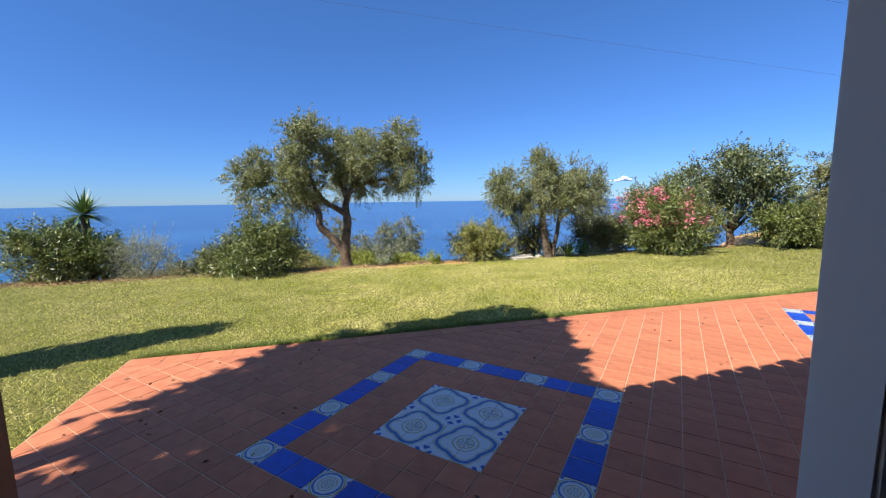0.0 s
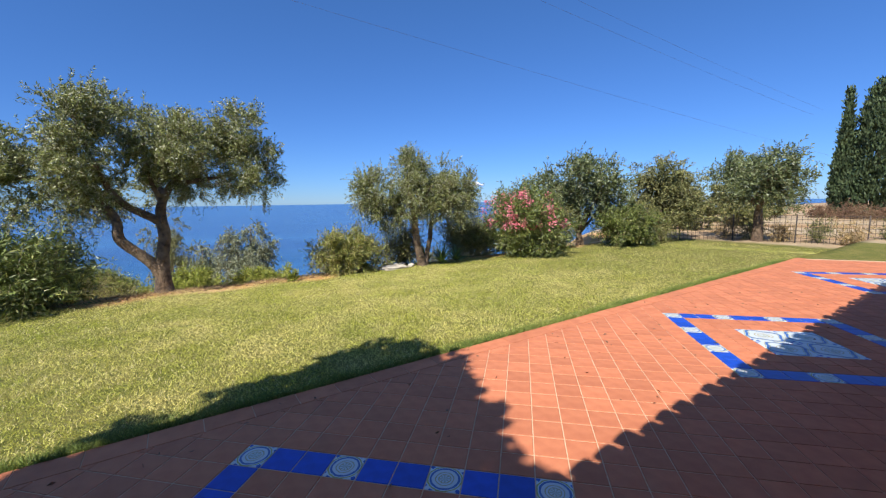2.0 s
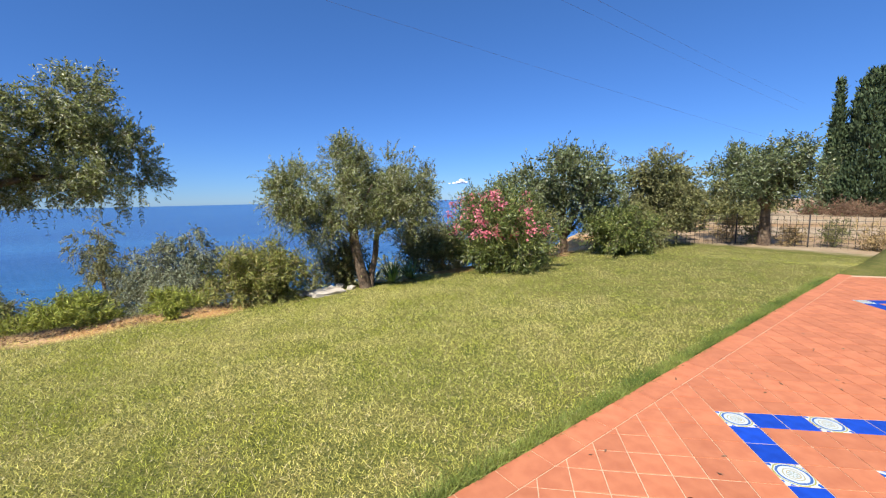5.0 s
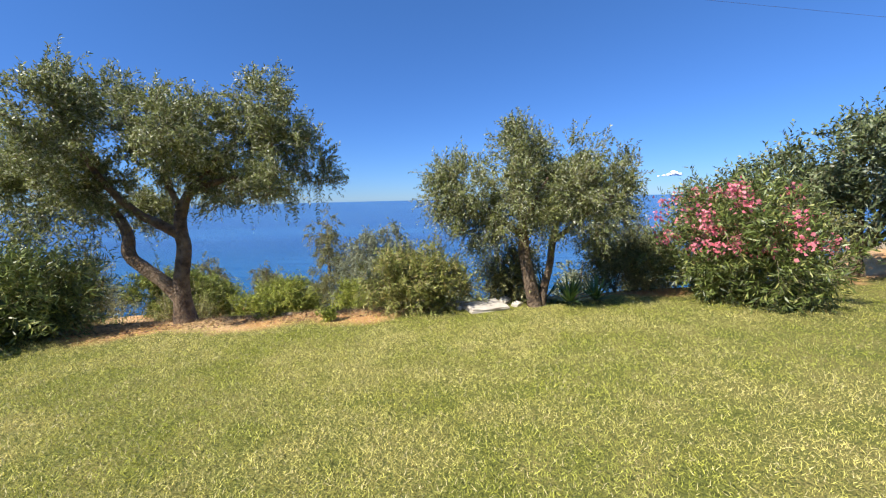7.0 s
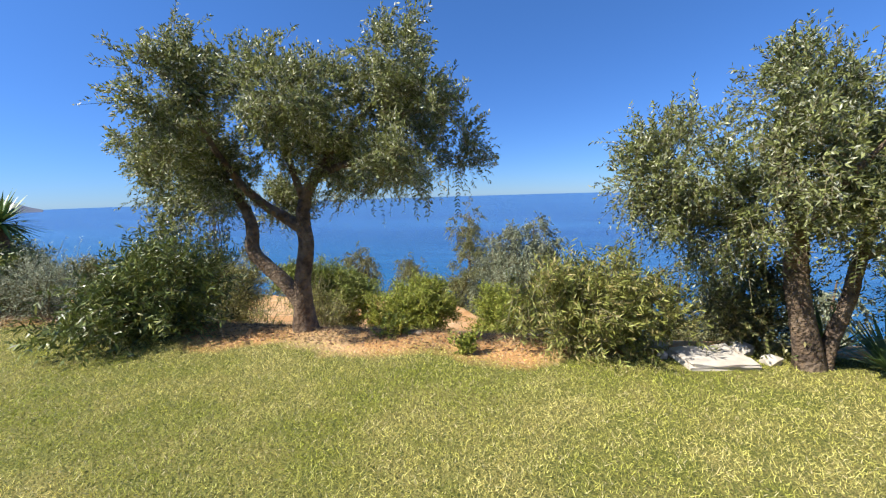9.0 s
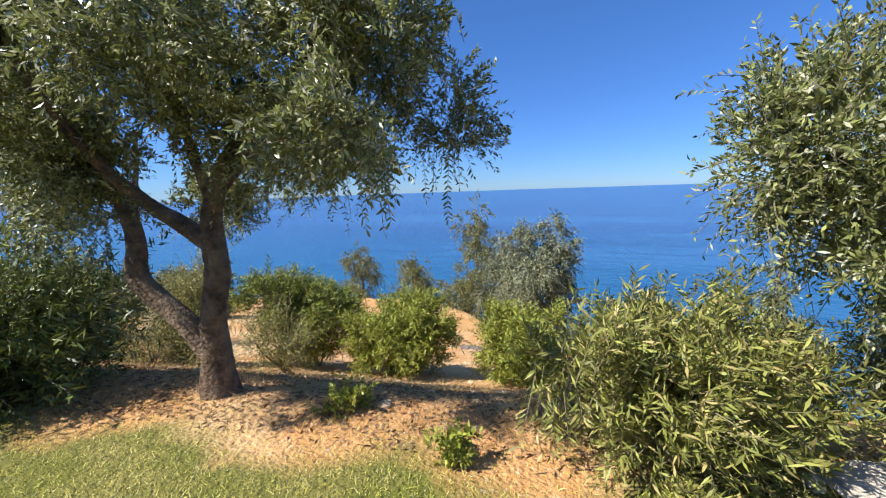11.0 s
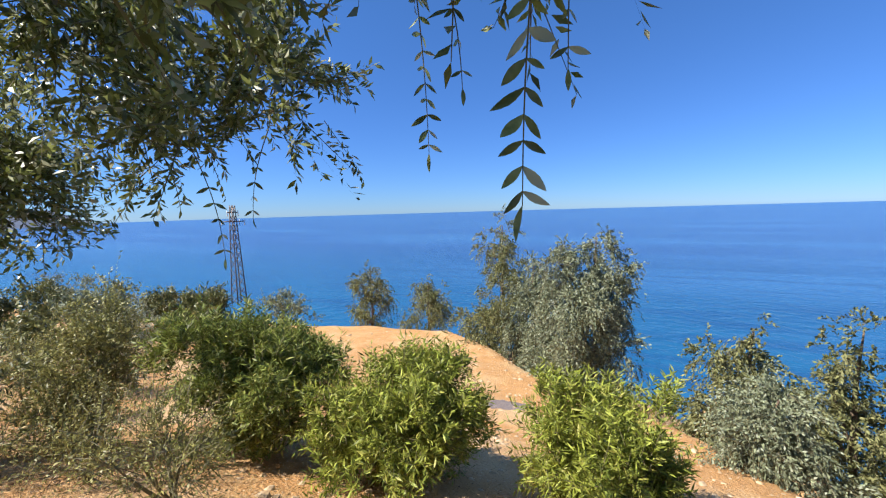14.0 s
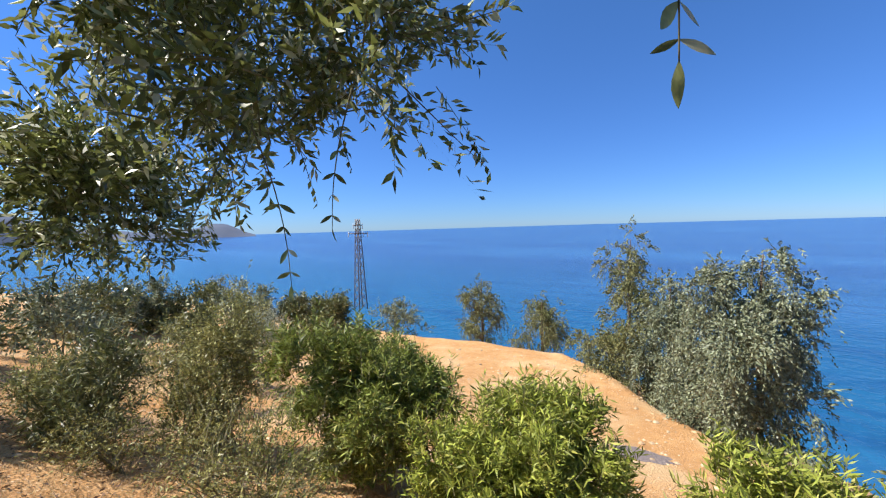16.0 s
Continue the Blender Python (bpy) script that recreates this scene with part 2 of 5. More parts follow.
def maiolica(name, cx, cy, size):
    """White glaze with ochre rings round (cx, cy) and blue arcs, in the tile's own metres."""
    m = bpy.data.materials.new(name)
    m.use_nodes = True
    nodes, links = m.node_tree.nodes, m.node_tree.links
    b = nodes["Principled BSDF"]
    b.inputs["Roughness"].default_value = 0.3
    co = nodes.new("ShaderNodeTexCoord").outputs["Object"]
    mp = nodes.new("ShaderNodeMapping")
    mp.inputs["Location"].default_value = (-cx / size, -cy / size, 0)
    mp.inputs["Scale"].default_value = (1 / size, 1 / size, 0)
    links.new(co, mp.inputs[0])
    wob = nodes.new("ShaderNodeTexNoise")
    wob.inputs["Scale"].default_value = 5
    links.new(mp.outputs[0], wob.inputs["Vector"])

    def op(kind, a, c=None):
        n = nodes.new("ShaderNodeMath")
        n.operation = kind
        for sock, v in zip(n.inputs, (a, c)):
            if v is None:
                continue
            if isinstance(v, (int, float)):
                sock.default_value = v
            else:
                links.new(v, sock)
        return n.outputs[0]

    ln = nodes.new("ShaderNodeVectorMath")
    ln.operation = "LENGTH"
    links.new(mp.outputs[0], ln.inputs[0])
    r = op("ADD", ln.outputs["Value"], op("MULTIPLY", op("SUBTRACT", wob.outputs["Fac"], 0.5), 0.07))
    sep = nodes.new("ShaderNodeSeparateXYZ")
    links.new(mp.outputs[0], sep.inputs[0])
    ang = op("ARCTAN2", sep.outputs[1], sep.outputs[0])
    petals = op("GREATER_THAN", op("SINE", op("MULTIPLY", ang, 8)), 0.2)

    def band(lo, hi):
        return op("MULTIPLY", op("GREATER_THAN", r, lo), op("LESS_THAN", r, hi))

    col = None
    layers = (((0.30, 0.33, 0.24), op("MULTIPLY", op("LESS_THAN", r, 0.16), petals)), ((0.42, 0.34, 0.14), band(0.17, 0.20)),
              ((0.40, 0.36, 0.20), band(0.26, 0.295)), ((0.06, 0.13, 0.34), band(0.40, 0.47)), ((0.38, 0.36, 0.10), band(0.50, 0.545)),
              ((0.02, 0.09, 0.42), op("MULTIPLY", op("GREATER_THAN", r, 0.585 if cx == 0 else 0.80), op("GREATER_THAN", op("SINE", op("MULTIPLY", ang, 14 if cx == 0 else 30)), 0.1))))
    if cx:
        wave = op("ADD", 0.57, op("MULTIPLY", op("SINE", op("MULTIPLY", ang, 4)), 0.07))
        off = op("ABSOLUTE", op("SUBTRACT", r, wave))
        layers = layers[:3] + (((0.42, 0.38, 0.14), op("LESS_THAN", op("ABSOLUTE", op("SUBTRACT", off, 0.075)), 0.012)), ((0.045, 0.13, 0.36), op("LESS_THAN", off, 0.045))) + layers[5:]
    prev = (0.55, 0.60, 0.62, 1)
    for colour, mask in layers:
        x = nodes.new("ShaderNodeMix")
        x.data_type = "RGBA"
        links.new(mask, x.inputs[0])
        if col is None:
            x.inputs[6].default_value = prev
        else:
            links.new(col, x.inputs[6])
        x.inputs[7].default_value = (*colour, 1)
        col = x.outputs[2]
    links.new(col, b.inputs["Base Color"])
    return m


# ---- mesh helpers ----
def link_mesh(name, verts, faces, mats, parent=None, label="", smooth=False, index=None):
    me = bpy.data.meshes.new(name)
    me.from_pydata([tuple(v) for v in verts], [], [tuple(f) for f in faces])
    for m in mats:
        me.materials.append(m)
    if index is not None:
        me.polygons.foreach_set("material_index", index)
    if smooth:
        me.polygons.foreach_set("use_smooth", [True] * len(me.polygons))
    me.update()
    ob = new(name, me)
    if parent:
        ob.parent = parent
    if label:
        ob["label"] = label
    return ob


def quads_mesh(name, verts, mats, index=None, parent=None, label=""):
    """One mesh of loose faces; verts is an array (n, corners, 3)."""
    n, k = verts.shape[:2]
    me = bpy.data.meshes.new(name)
    me.vertices.add(k * n)
    me.vertices.foreach_set("co", np.ascontiguousarray(verts, dtype=np.float32).ravel())
    me.loops.add(k * n)
    me.loops.foreach_set("vertex_index", np.arange(k * n, dtype=np.int32))
    me.polygons.add(n)
    me.polygons.foreach_set("loop_start", np.arange(0, k * n, k, dtype=np.int32))
    for m in mats:
        me.materials.append(m)
    if index is not None:
        me.polygons.foreach_set("material_index", np.asarray(index, dtype=np.int32))
    me.update(calc_edges=True)
    ob = new(name, me)
    if parent:
        ob.parent = parent
    if label:
        ob["label"] = label
    return ob


def part(name, bm, mat, parent, label=""):
    me = bpy.data.meshes.new(name)
    bm.to_mesh(me)
    bm.free()
    me.materials.append(mat)
    ob = new(name, me)
    ob.parent = parent
    if label:
        ob["label"] = label
    return ob


def box(bm, x0, x1, y0, y1, z0, z1, bevel=0.0, m=None):
    made = bmesh.ops.create_cube(bm, size=1.0)["verts"]
    for v in made:
        v.co = Vector((x0 + (v.co.x + 0.5) * (x1 - x0), y0 + (v.co.y + 0.5) * (y1 - y0), z0 + (v.co.z + 0.5) * (z1 - z0)))
    if m is not None:
        bmesh.ops.transform(bm, matrix=m, verts=made)
    if bevel:
        edges = list({e for v in made for e in v.link_edges})
        bmesh.ops.bevel(bm, geom=edges, offset=bevel, segments=2, affect="EDGES")
    return bm


def tube(points, radii, sides=10, rough=0.0, seed=0, close=True):
    """Vertices and faces of a tapered, slightly gnarled tube along points (smoothed)."""
    rng = np.random.default_rng(seed)
    pts, rad = [np.array(p, float) for p in points], list(radii)
    for _ in range(2 if len(pts) > 2 else 1):
        q, rr = [pts[0]], [rad[0]]
        for a, b, ra, rb in zip(pts[:-1], pts[1:], rad[:-1], rad[1:]):
            q += [a * 0.7 + b * 0.3, a * 0.3 + b * 0.7]
            rr += [ra * 0.7 + rb * 0.3, ra * 0.3 + rb * 0.7]
        pts, rad = q + [pts[-1]], rr + [rad[-1]]
    verts, faces = [], []
    side = np.array([1.0, 0.2, 0.0])
    ph = rng.uniform(0, 6, 3)
    for i, p in enumerate(pts):
        t = pts[min(i + 1, len(pts) - 1)] - pts[max(i - 1, 0)]
        t = t / (np.linalg.norm(t) + 1e-9)
        side = side - t * (side @ t)
        side /= np.linalg.norm(side) + 1e-9
        up = np.cross(t, side)
        for k in range(sides):
            a = 2 * math.pi * k / sides
            r = rad[i] * (1 + rough * (0.55 * math.sin(3 * a + ph[0] + i * 0.25) + 0.35 * math.sin(5 * a + ph[1] - i * 0.4) + 0.4 * rng.uniform(-1, 1)))
            verts.append(p + side * (r * math.cos(a)) + up * (r * math.sin(a)))
        if i:
            for k in range(sides):
                k2 = (k + 1) % sides
                faces.append(((i - 1) * sides + k, (i - 1) * sides + k2, i * sides + k2, i * sides + k))
    if close:
        faces.append(tuple(range(sides - 1, -1, -1)))
        faces.append(tuple((len(pts) - 1) * sides + k for k in range(sides)))
    return verts, faces


def tube_part(name, points, radii, mat, parent, sides=10, rough=0.0, seed=0, label=""):
    v, f = tube(points, radii, sides, rough, seed)
    return link_mesh(name, v, f, [mat], parent, label, smooth=True)


def unit(a):
    return a / (np.linalg.norm(a, axis=-1, keepdims=True) + 1e-9)


def leaf_quads(rng, pos, way, length, width, fold=0.25):
    """Pointed, folded leaves: one quad each (base, edge, tip, edge)."""
    n = len(pos)
    nor = unit(np.cross(way, rng.normal(size=(n, 3))))
    side = np.cross(way, nor)
    L = length * rng.uniform(0.65, 1.15, (n, 1))
    W = width * rng.uniform(0.75, 1.2, (n, 1)) * 0.5
    mid = pos + way * L * 0.45
    lift = nor * W * fold * 2
    return np.stack([pos, mid + side * W + lift, pos + way * L + nor * L * rng.uniform(-0.12, 0.12, (n, 1)), mid - side * W + lift], axis=1)


def shoots(rng, blobs, n, twig, per, leaf, width, droop=0.3, out=0.8, lift=0.3, wild=0.6, shell=0.45, opening=0.75, stem=0.004, floor=None, tuft=13):
    """Leafy shoots gathered in tufts through ellipsoids (x, y, z, rx, ry, rz): leaf quads and stem quads."""
    bl = np.array(blobs, float)
    w = (bl[:, 3] * bl[:, 4] * bl[:, 5]) ** 0.75
    m = max(len(bl) * 2, n // tuft)
    pick = rng.choice(len(bl), m, p=w / w.sum())
    dc = unit(rng.normal(size=(m, 3)))
    centre = bl[pick, :3] + dc * bl[pick, 3:] * rng.uniform(0.12, 1, (m, 1)) ** shell
    heading = rng.normal(size=(m, 3)) * wild * 0.7
    g = rng.integers(0, m, n)
    d = dc[g]
    root = centre[g] + rng.normal(size=(n, 3)) * twig * 0.3
    up = np.zeros((n, 3))
    up[:, 2] = lift * (0.7 + 0.7 * d[:, 2])
    way = unit(d * out + up + heading[g] + rng.normal(size=(n, 3)) * wild * 0.7)
    L = twig * rng.uniform(0.4, 1.6, (n, 1))
    t = np.linspace(0.06, 1.0, per) ** 0.75
    sag = droop * rng.uniform(0.3, 1.6, (n, 1)) * (1 - 0.5 * d[:, 2:3])
    tt = t[None, :, None]
    pos = root[:, None] + way[:, None] * (L[:, None] * tt)
    pos[..., 2] -= (sag * L)[:, None, 0] * t[None, :] ** 2
    tang = np.repeat(way[:, None], per, axis=1) * L[:, None]
    tang[..., 2] -= (2 * sag * L)[:, None, 0] * t[None, :]
    tang = unit(tang)
    side = unit(np.cross(tang, rng.normal(size=tang.shape)))
    lw = unit(tang * (1 - opening * 0.5) + side * opening)
    leaves = leaf_quads(rng, pos.reshape(-1, 3), lw.reshape(-1, 3), leaf, width)
    if floor is not None:
        leaves = leaves[leaves[..., 2].min(axis=1) > floor]
    e = root + way * L
    e[:, 2] -= (sag * L)[:, 0]
    s = unit(np.cross(way, rng.normal(size=(n, 3)))) * stem
    stems = np.stack([root + s, root - s, e - s * 0.3, e + s * 0.3], axis=1)
    return leaves, stems


def crown_mesh(name, parent, leaves, stems, leaf_mat, stem_mat, label=""):
    idx = np.concatenate([np.zeros(len(leaves), int), np.ones(len(stems), int)])
    return quads_mesh(name, np.concatenate([leaves, stems]), [leaf_mat, stem_mat], idx, parent, label)


def thing(name, x, y, z, label, category, group="", kind=""):
    e = new(name)
    e.location = (x, y, z)
    return tagged(e, label, category, group, kind)


# ---- plan: s runs along the house, v away from it towards the sea ----
TH = radians(14.5)
UX, UY, VX, VY = math.cos(TH), math.sin(TH), -math.sin(TH), math.cos(TH)
PLAN = pose(0, 0, 0, 0, 0, 14.5)


def xy(s, v):
    return s * UX + v * VX, s * UY + v * VY


def bank(v):
    return np.interp(v, (4.6, 11.8, 12.6, 14, 15.5, 17, 20, 23.5, 27, 31), (-0.015, -0.31, -0.6, -1.35, -2.05, -2.6, -3.5, -4.3, -4.9, -5.1))


def ground_z(x, y):
    """Height of the ground: lawn, bank, earth terrace, and the slope that falls to the sea beyond its rim."""
    s, v = x * UX + y * UY, x * VX + y * VY
    z = bank(v)
    sr = np.interp(v, (12.5, 14, 16, 20, 22, 24.4, 29.5, 32), (5.3, 5.4, 6.0, 6.0, 4.9, 2.9, -0.6, -3.5))
    vr = 12.7 + max(0.0, s - 14) * 0.45
    z = z + (-0.3 - z) * min(1, max(0, (s - 15) / 3)) if v < vr or s > 14 else z
    d = max(v - 31.5, min(s - sr, v - vr), -s - 60)
    n = noise.noise((x * 0.7, y * 0.7, 0)) * 0.06 + noise.noise((x * 0.17, y * 0.17, 3)) * 0.2
    z = z + n * min(1, max(0, (v - 11.5) / 3)) * (1 if s < 14 else 0.3)
    return max(z - (0.62 * d + 0.006 * d * d if d > 0 else 0), -34)


def on_ground(x, y):
    return float(ground_z(x, y))


# ---- ground: one sheet, fine near the walk ----
def grid_axis(lo, hi, fine_lo, fine_hi, step, grow):
    a = list(np.arange(fine_lo, fine_hi, step))
    d, x = step, fine_hi
    while x < hi:
        a.append(x)
        d *= grow
        x += d
    d, x, left = step, fine_lo, []
    while x > lo:
        d *= grow
        x -= d
        left.append(x)
    return np.array(left[::-1] + a + [hi])


def lawn_edge(s):
    """How far from the house the turf reaches; it draws back under the first olive."""
    return 11.5 - 0.75 * math.exp(-((s - 1.2) / 2.2) ** 2) + 0.25 * math.sin(s * 1.3) + 0.2 * math.sin(s * 3.1 + 1)


def ground_material():
    """Turf, bare earth and gravel in one surface, with ragged borders between them."""
    m = bpy.data.materials.new("garden_ground")
    m.use_nodes = True
    nodes, links = m.node_tree.nodes, m.node_tree.links
    b = nodes["Principled BSDF"]
    b.inputs["Roughness"].default_value, b.inputs["Specular IOR Level"].default_value = 0.95, 0.2
    co = nodes.new("ShaderNodeTexCoord").outputs["Object"]

    def grain(scale, detail=6.0):
        n = nodes.new("ShaderNodeTexNoise")
        n.inputs["Scale"].default_value, n.inputs["Detail"].default_value = scale, detail
        links.new(co, n.inputs["Vector"])
        return n.outputs["Fac"]

    def span(v, lo, hi):
        r = nodes.new("ShaderNodeMapRange")
        r.inputs[1].default_value, r.inputs[2].default_value = lo, hi
        links.new(v, r.inputs[0])
        return r.outputs[0]

    def blend(fac, a, c):
        x = nodes.new("ShaderNodeMix")
        x.data_type = "RGBA"
        links.new(fac, x.inputs[0])
        for sock, v in ((x.inputs[6], a), (x.inputs[7], c)):
            if isinstance(v, tuple):
                sock.default_value = (*v, 1)
            else:
                links.new(v, sock)
        return x.outputs[2]

    def cover(name):
        at = nodes.new("ShaderNodeAttribute")
        at.attribute_name = name
        add = nodes.new("ShaderNodeMath")
        add.operation = "ADD"
        links.new(at.outputs["Fac"], add.inputs[0])
        links.new(span(grain(2.6), -0.6, 1.6), add.inputs[1])
        return span(add.outputs[0], 0.82, 1.12)

    # turf coloured dark to stand for the shaded gaps between blades
    turf = blend(span(grain(2.2), 0.35, 0.65), (0.17, 0.17, 0.032), (0.29, 0.24, 0.075))
    turf = blend(span(grain(90), 0.4, 0.6), turf, (0.075, 0.09, 0.02))
    soil = blend(span(grain(3.0), 0.35, 0.65), (0.56, 0.31, 0.125), (0.47, 0.24, 0.09))
    soil = blend(span(grain(0.5, 3), 0.45, 0.7), soil, (0.62, 0.42, 0.22))
    soil = blend(span(grain(38), 0.56, 0.72), soil, (0.36, 0.20, 0.10))
    soil = blend(span(grain(24), 0.60, 0.70), soil, (0.66, 0.50, 0.34))
    yard = blend(span(grain(2.5), 0.35, 0.65), (0.46, 0.36, 0.24), (0.36, 0.27, 0.17))
    yard = blend(span(grain(0.16, 3), 0.42, 0.62), yard, (0.36, 0.22, 0.11))
    col = blend(cover("bare"), turf, soil)
    col = blend(cover("gravel"), col, yard)
    links.new(col, b.inputs["Base Color"])
    bn = nodes.new("ShaderNodeBump")
    bn.inputs["Strength"].default_value, bn.inputs["Distance"].default_value = 0.9, 0.06
    links.new(grain(22), bn.inputs["Height"])
    links.new(bn.outputs[0], b.inputs["Normal"])
    return m


def build_ground():
    ss, vv = grid_axis(-160, 260, -14, 10, 0.3, 1.12), grid_axis(-40, 140, 4.6, 33, 0.28, 1.14)
    vv = np.unique(np.concatenate([vv, [4.58]]))
    verts, faces, bare, gravel = [], [], [], []
    for v in vv:
        for s in ss:
            x, y = xy(s, v)
            verts.append((x, y, on_ground(x, y) if v >= 4.59 else -0.018 if s < -2.2 or s > 15.3 else -0.06))
            bare.append(min(1.0, max(0.0, 0.5 + (v - lawn_edge(s)) / 1.3, (-13 - s) / 2)))
            gravel.append(min(1.0, max(0.0, (s - 19.5) / 2.5 + 0.3)))
    n = len(ss)
    for j in range(len(vv) - 1):
        for i in range(n - 1):
            faces.append((j * n + i, j * n + i + 1, (j + 1) * n + i + 1, (j + 1) * n + i))
    ob = link_mesh("ground", verts, faces, [ground_material()], smooth=True)
    for name, values in (("bare", bare), ("gravel", gravel)):
        ob.data.attributes.new(name, "FLOAT", "POINT").data.foreach_set("value", values)
    return tagged(ob, "lawn turf, bare orange earth terrace and gravel yard", "ground", kind="structure")


build_ground()
sea = link_mesh("water", [(-4900, -900, -32), (4900, -900, -32), (4900, 4900, -32), (-4900, 4900, -32)], [(0, 1, 2, 3)], [SEA])
tagged(sea, "calm deep blue sea turning turquoise near the shore", "sea", kind="structure")


# ---- olive trees ----
def olive(x, y, right, limbs, blobs, n, seed, label, leaf=0.062, width=0.015, per=15, twig=0.34, mat=None, lift=0.25, droop=0.55, tuft=13):
    """limbs: (points, radii) in metres from the foot, x along `right` degrees; blobs likewise."""
    rng = np.random.default_rng(seed)
    z = on_ground(x, y)
    tree = thing("olive_tree", x, y, z - 0.03, label, "tree", "olive trees")
    tree.rotation_euler.z = radians(right)
    for i, (pts, rad) in enumerate(limbs):
        tube_part("trunk" if i == 0 else "limb", pts, rad, BARK, tree, 14 if i < 2 else 8, 0.13 if i < 2 else 0.08, seed + i)
    leaves, stems = shoots(rng, blobs, n, twig, per, leaf, width, droop=droop, out=0.55, lift=lift, wild=0.55, shell=0.5, tuft=tuft)
    crown_mesh("crown", tree, leaves, stems, mat or OLIVE, STEM)
    return tree


def ball(r, d, z, a, b=None):
    return (r, d, z, a, a, b or a)


FIRST = olive(-2.82, 11.38, 24, [
    ([(0, 0, -0.1), (0, 0, 0.2), (0.0, 0, 0.55), (0.03, 0, 0.88), (0.13, 0.02, 1.3), (0.06, 0.02, 1.6), (0.1, 0.05, 1.95), (0.3, 0.08, 2.35), (0.7, 0.1, 2.8), (1.3, 0.1, 3.4)],
     (0.22, 0.16, 0.132, 0.112, 0.115, 0.105, 0.085, 0.07, 0.05, 0.022)),
    ([(-0.03, 0, 0.42), (-0.2, 0, 0.72), (-0.5, -0.03, 1.02), (-0.72, -0.03, 1.27), (-0.62, 0, 1.6), (-0.95, 0.15, 2.1), (-1.6, 0.5, 2.8)], (0.125, 0.105, 0.10, 0.10, 0.08, 0.055, 0.02)),
    ([(0.05, 0.02, 1.55), (-0.25, 0.05, 1.75), (-0.56, 0.05, 1.92), (-0.9, -0.25, 2.5), (-1.15, -0.6, 3.5)], (0.095, 0.08, 0.065, 0.045, 0.018)),
    ([(0.3, 0.08, 2.3), (1.0, -0.1, 2.5), (1.9, -0.1, 2.6)], (0.06, 0.045, 0.015)),
    ([(0.15, 0.05, 2.0), (0.2, 0.8, 2.5), (0.4, 1.4, 2.9)], (0.06, 0.045, 0.015)),
    ([(-0.66, 0, 1.65), (-1.2, 0.7, 2.1), (-1.5, 1.2, 2.5)], (0.055, 0.04, 0.015)),
    ([(-0.9, 0.1, 2.0), (-1.7, 0.4, 2.5), (-2.1, 0.5, 2.4)], (0.045, 0.035, 0.012)),
    ([(0.1, 0.05, 1.95), (-0.1, 0.05, 2.6), (-0.1, 0.05, 3.5)], (0.06, 0.04, 0.015)),
], [ball(-2.3, 0.6, 2.85, 0.46, 0.42), ball(-2.55, 0.75, 2.4, 0.34, 0.42), ball(-2.1, 0.5, 2.25, 0.34, 0.5), ball(-2.3, 0.6, 1.75, 0.24, 0.32), ball(-1.65, 0.2, 2.95, 0.32, 0.26),
    ball(-1.25, 0, 2.65, 0.45, 0.4), ball(-1.45, 0.2, 2.0, 0.36, 0.36), ball(-0.95, -0.1, 2.25, 0.4, 0.42), ball(-1.3, 0.2, 1.65, 0.25, 0.2),
    ball(-1.05, -0.55, 3.62, 0.38, 0.45), ball(-1.25, -0.8, 3.3, 0.42, 0.45), ball(-0.7, 0.1, 3.7, 0.36, 0.42), ball(-0.15, 0.1, 3.5, 0.42, 0.42), ball(0.5, 0, 3.45, 0.42, 0.42), ball(0.75, 0.1, 3.0, 0.36, 0.42),
    ball(-0.2, 0, 2.75, 0.48, 0.36), ball(0.5, 0, 2.6, 0.4, 0.34), ball(0.75, 0, 2.2, 0.22, 0.22),
    ball(1.55, -0.65, 3.6, 0.42, 0.46), ball(1.75, 0.1, 3.4, 0.4, 0.42), ball(1.3, -0.2, 3.3, 0.36, 0.42), ball(1.75, 0.1, 2.95, 0.4, 0.42), ball(2.3, 0.2, 2.85, 0.36, 0.45), ball(1.5, 0.1, 2.3, 0.24, 0.34), ball(2.45, 0.4, 2.45, 0.22, 0.3),
    ball(-0.65, 1.6, 2.15, 0.36, 0.32), ball(-0.6, 1.65, 1.82, 0.3, 0.26), ball(-1.0, 1.75, 1.85, 0.36, 0.32),
    ball(0.35, 1.65, 2.55, 0.4), ball(1.02, 1.6, 2.4, 0.3), ball(0.15, 1.85, 2.3, 0.36, 0.34), ball(0.85, 1.2, 2.05, 0.14, 0.24), ball(0.3, 1.3, 2.85, 0.4),
    ball(1.45, -0.9, 2.4, 0.32, 0.26), ball(1.75, -1.1, 2.4, 0.2, 0.2), ball(0.3, -1.0, 3.2, 0.45), ball(-1.2, -0.9, 2.8, 0.40), ball(1.9, -0.7, 3.0, 0.36)],
    9600, 11, "gnarled two-stemmed olive tree with silvery green leaves at the lawn edge", twig=0.24, per=14, leaf=0.066, width=0.0205, droop=0.3, lift=0.6)


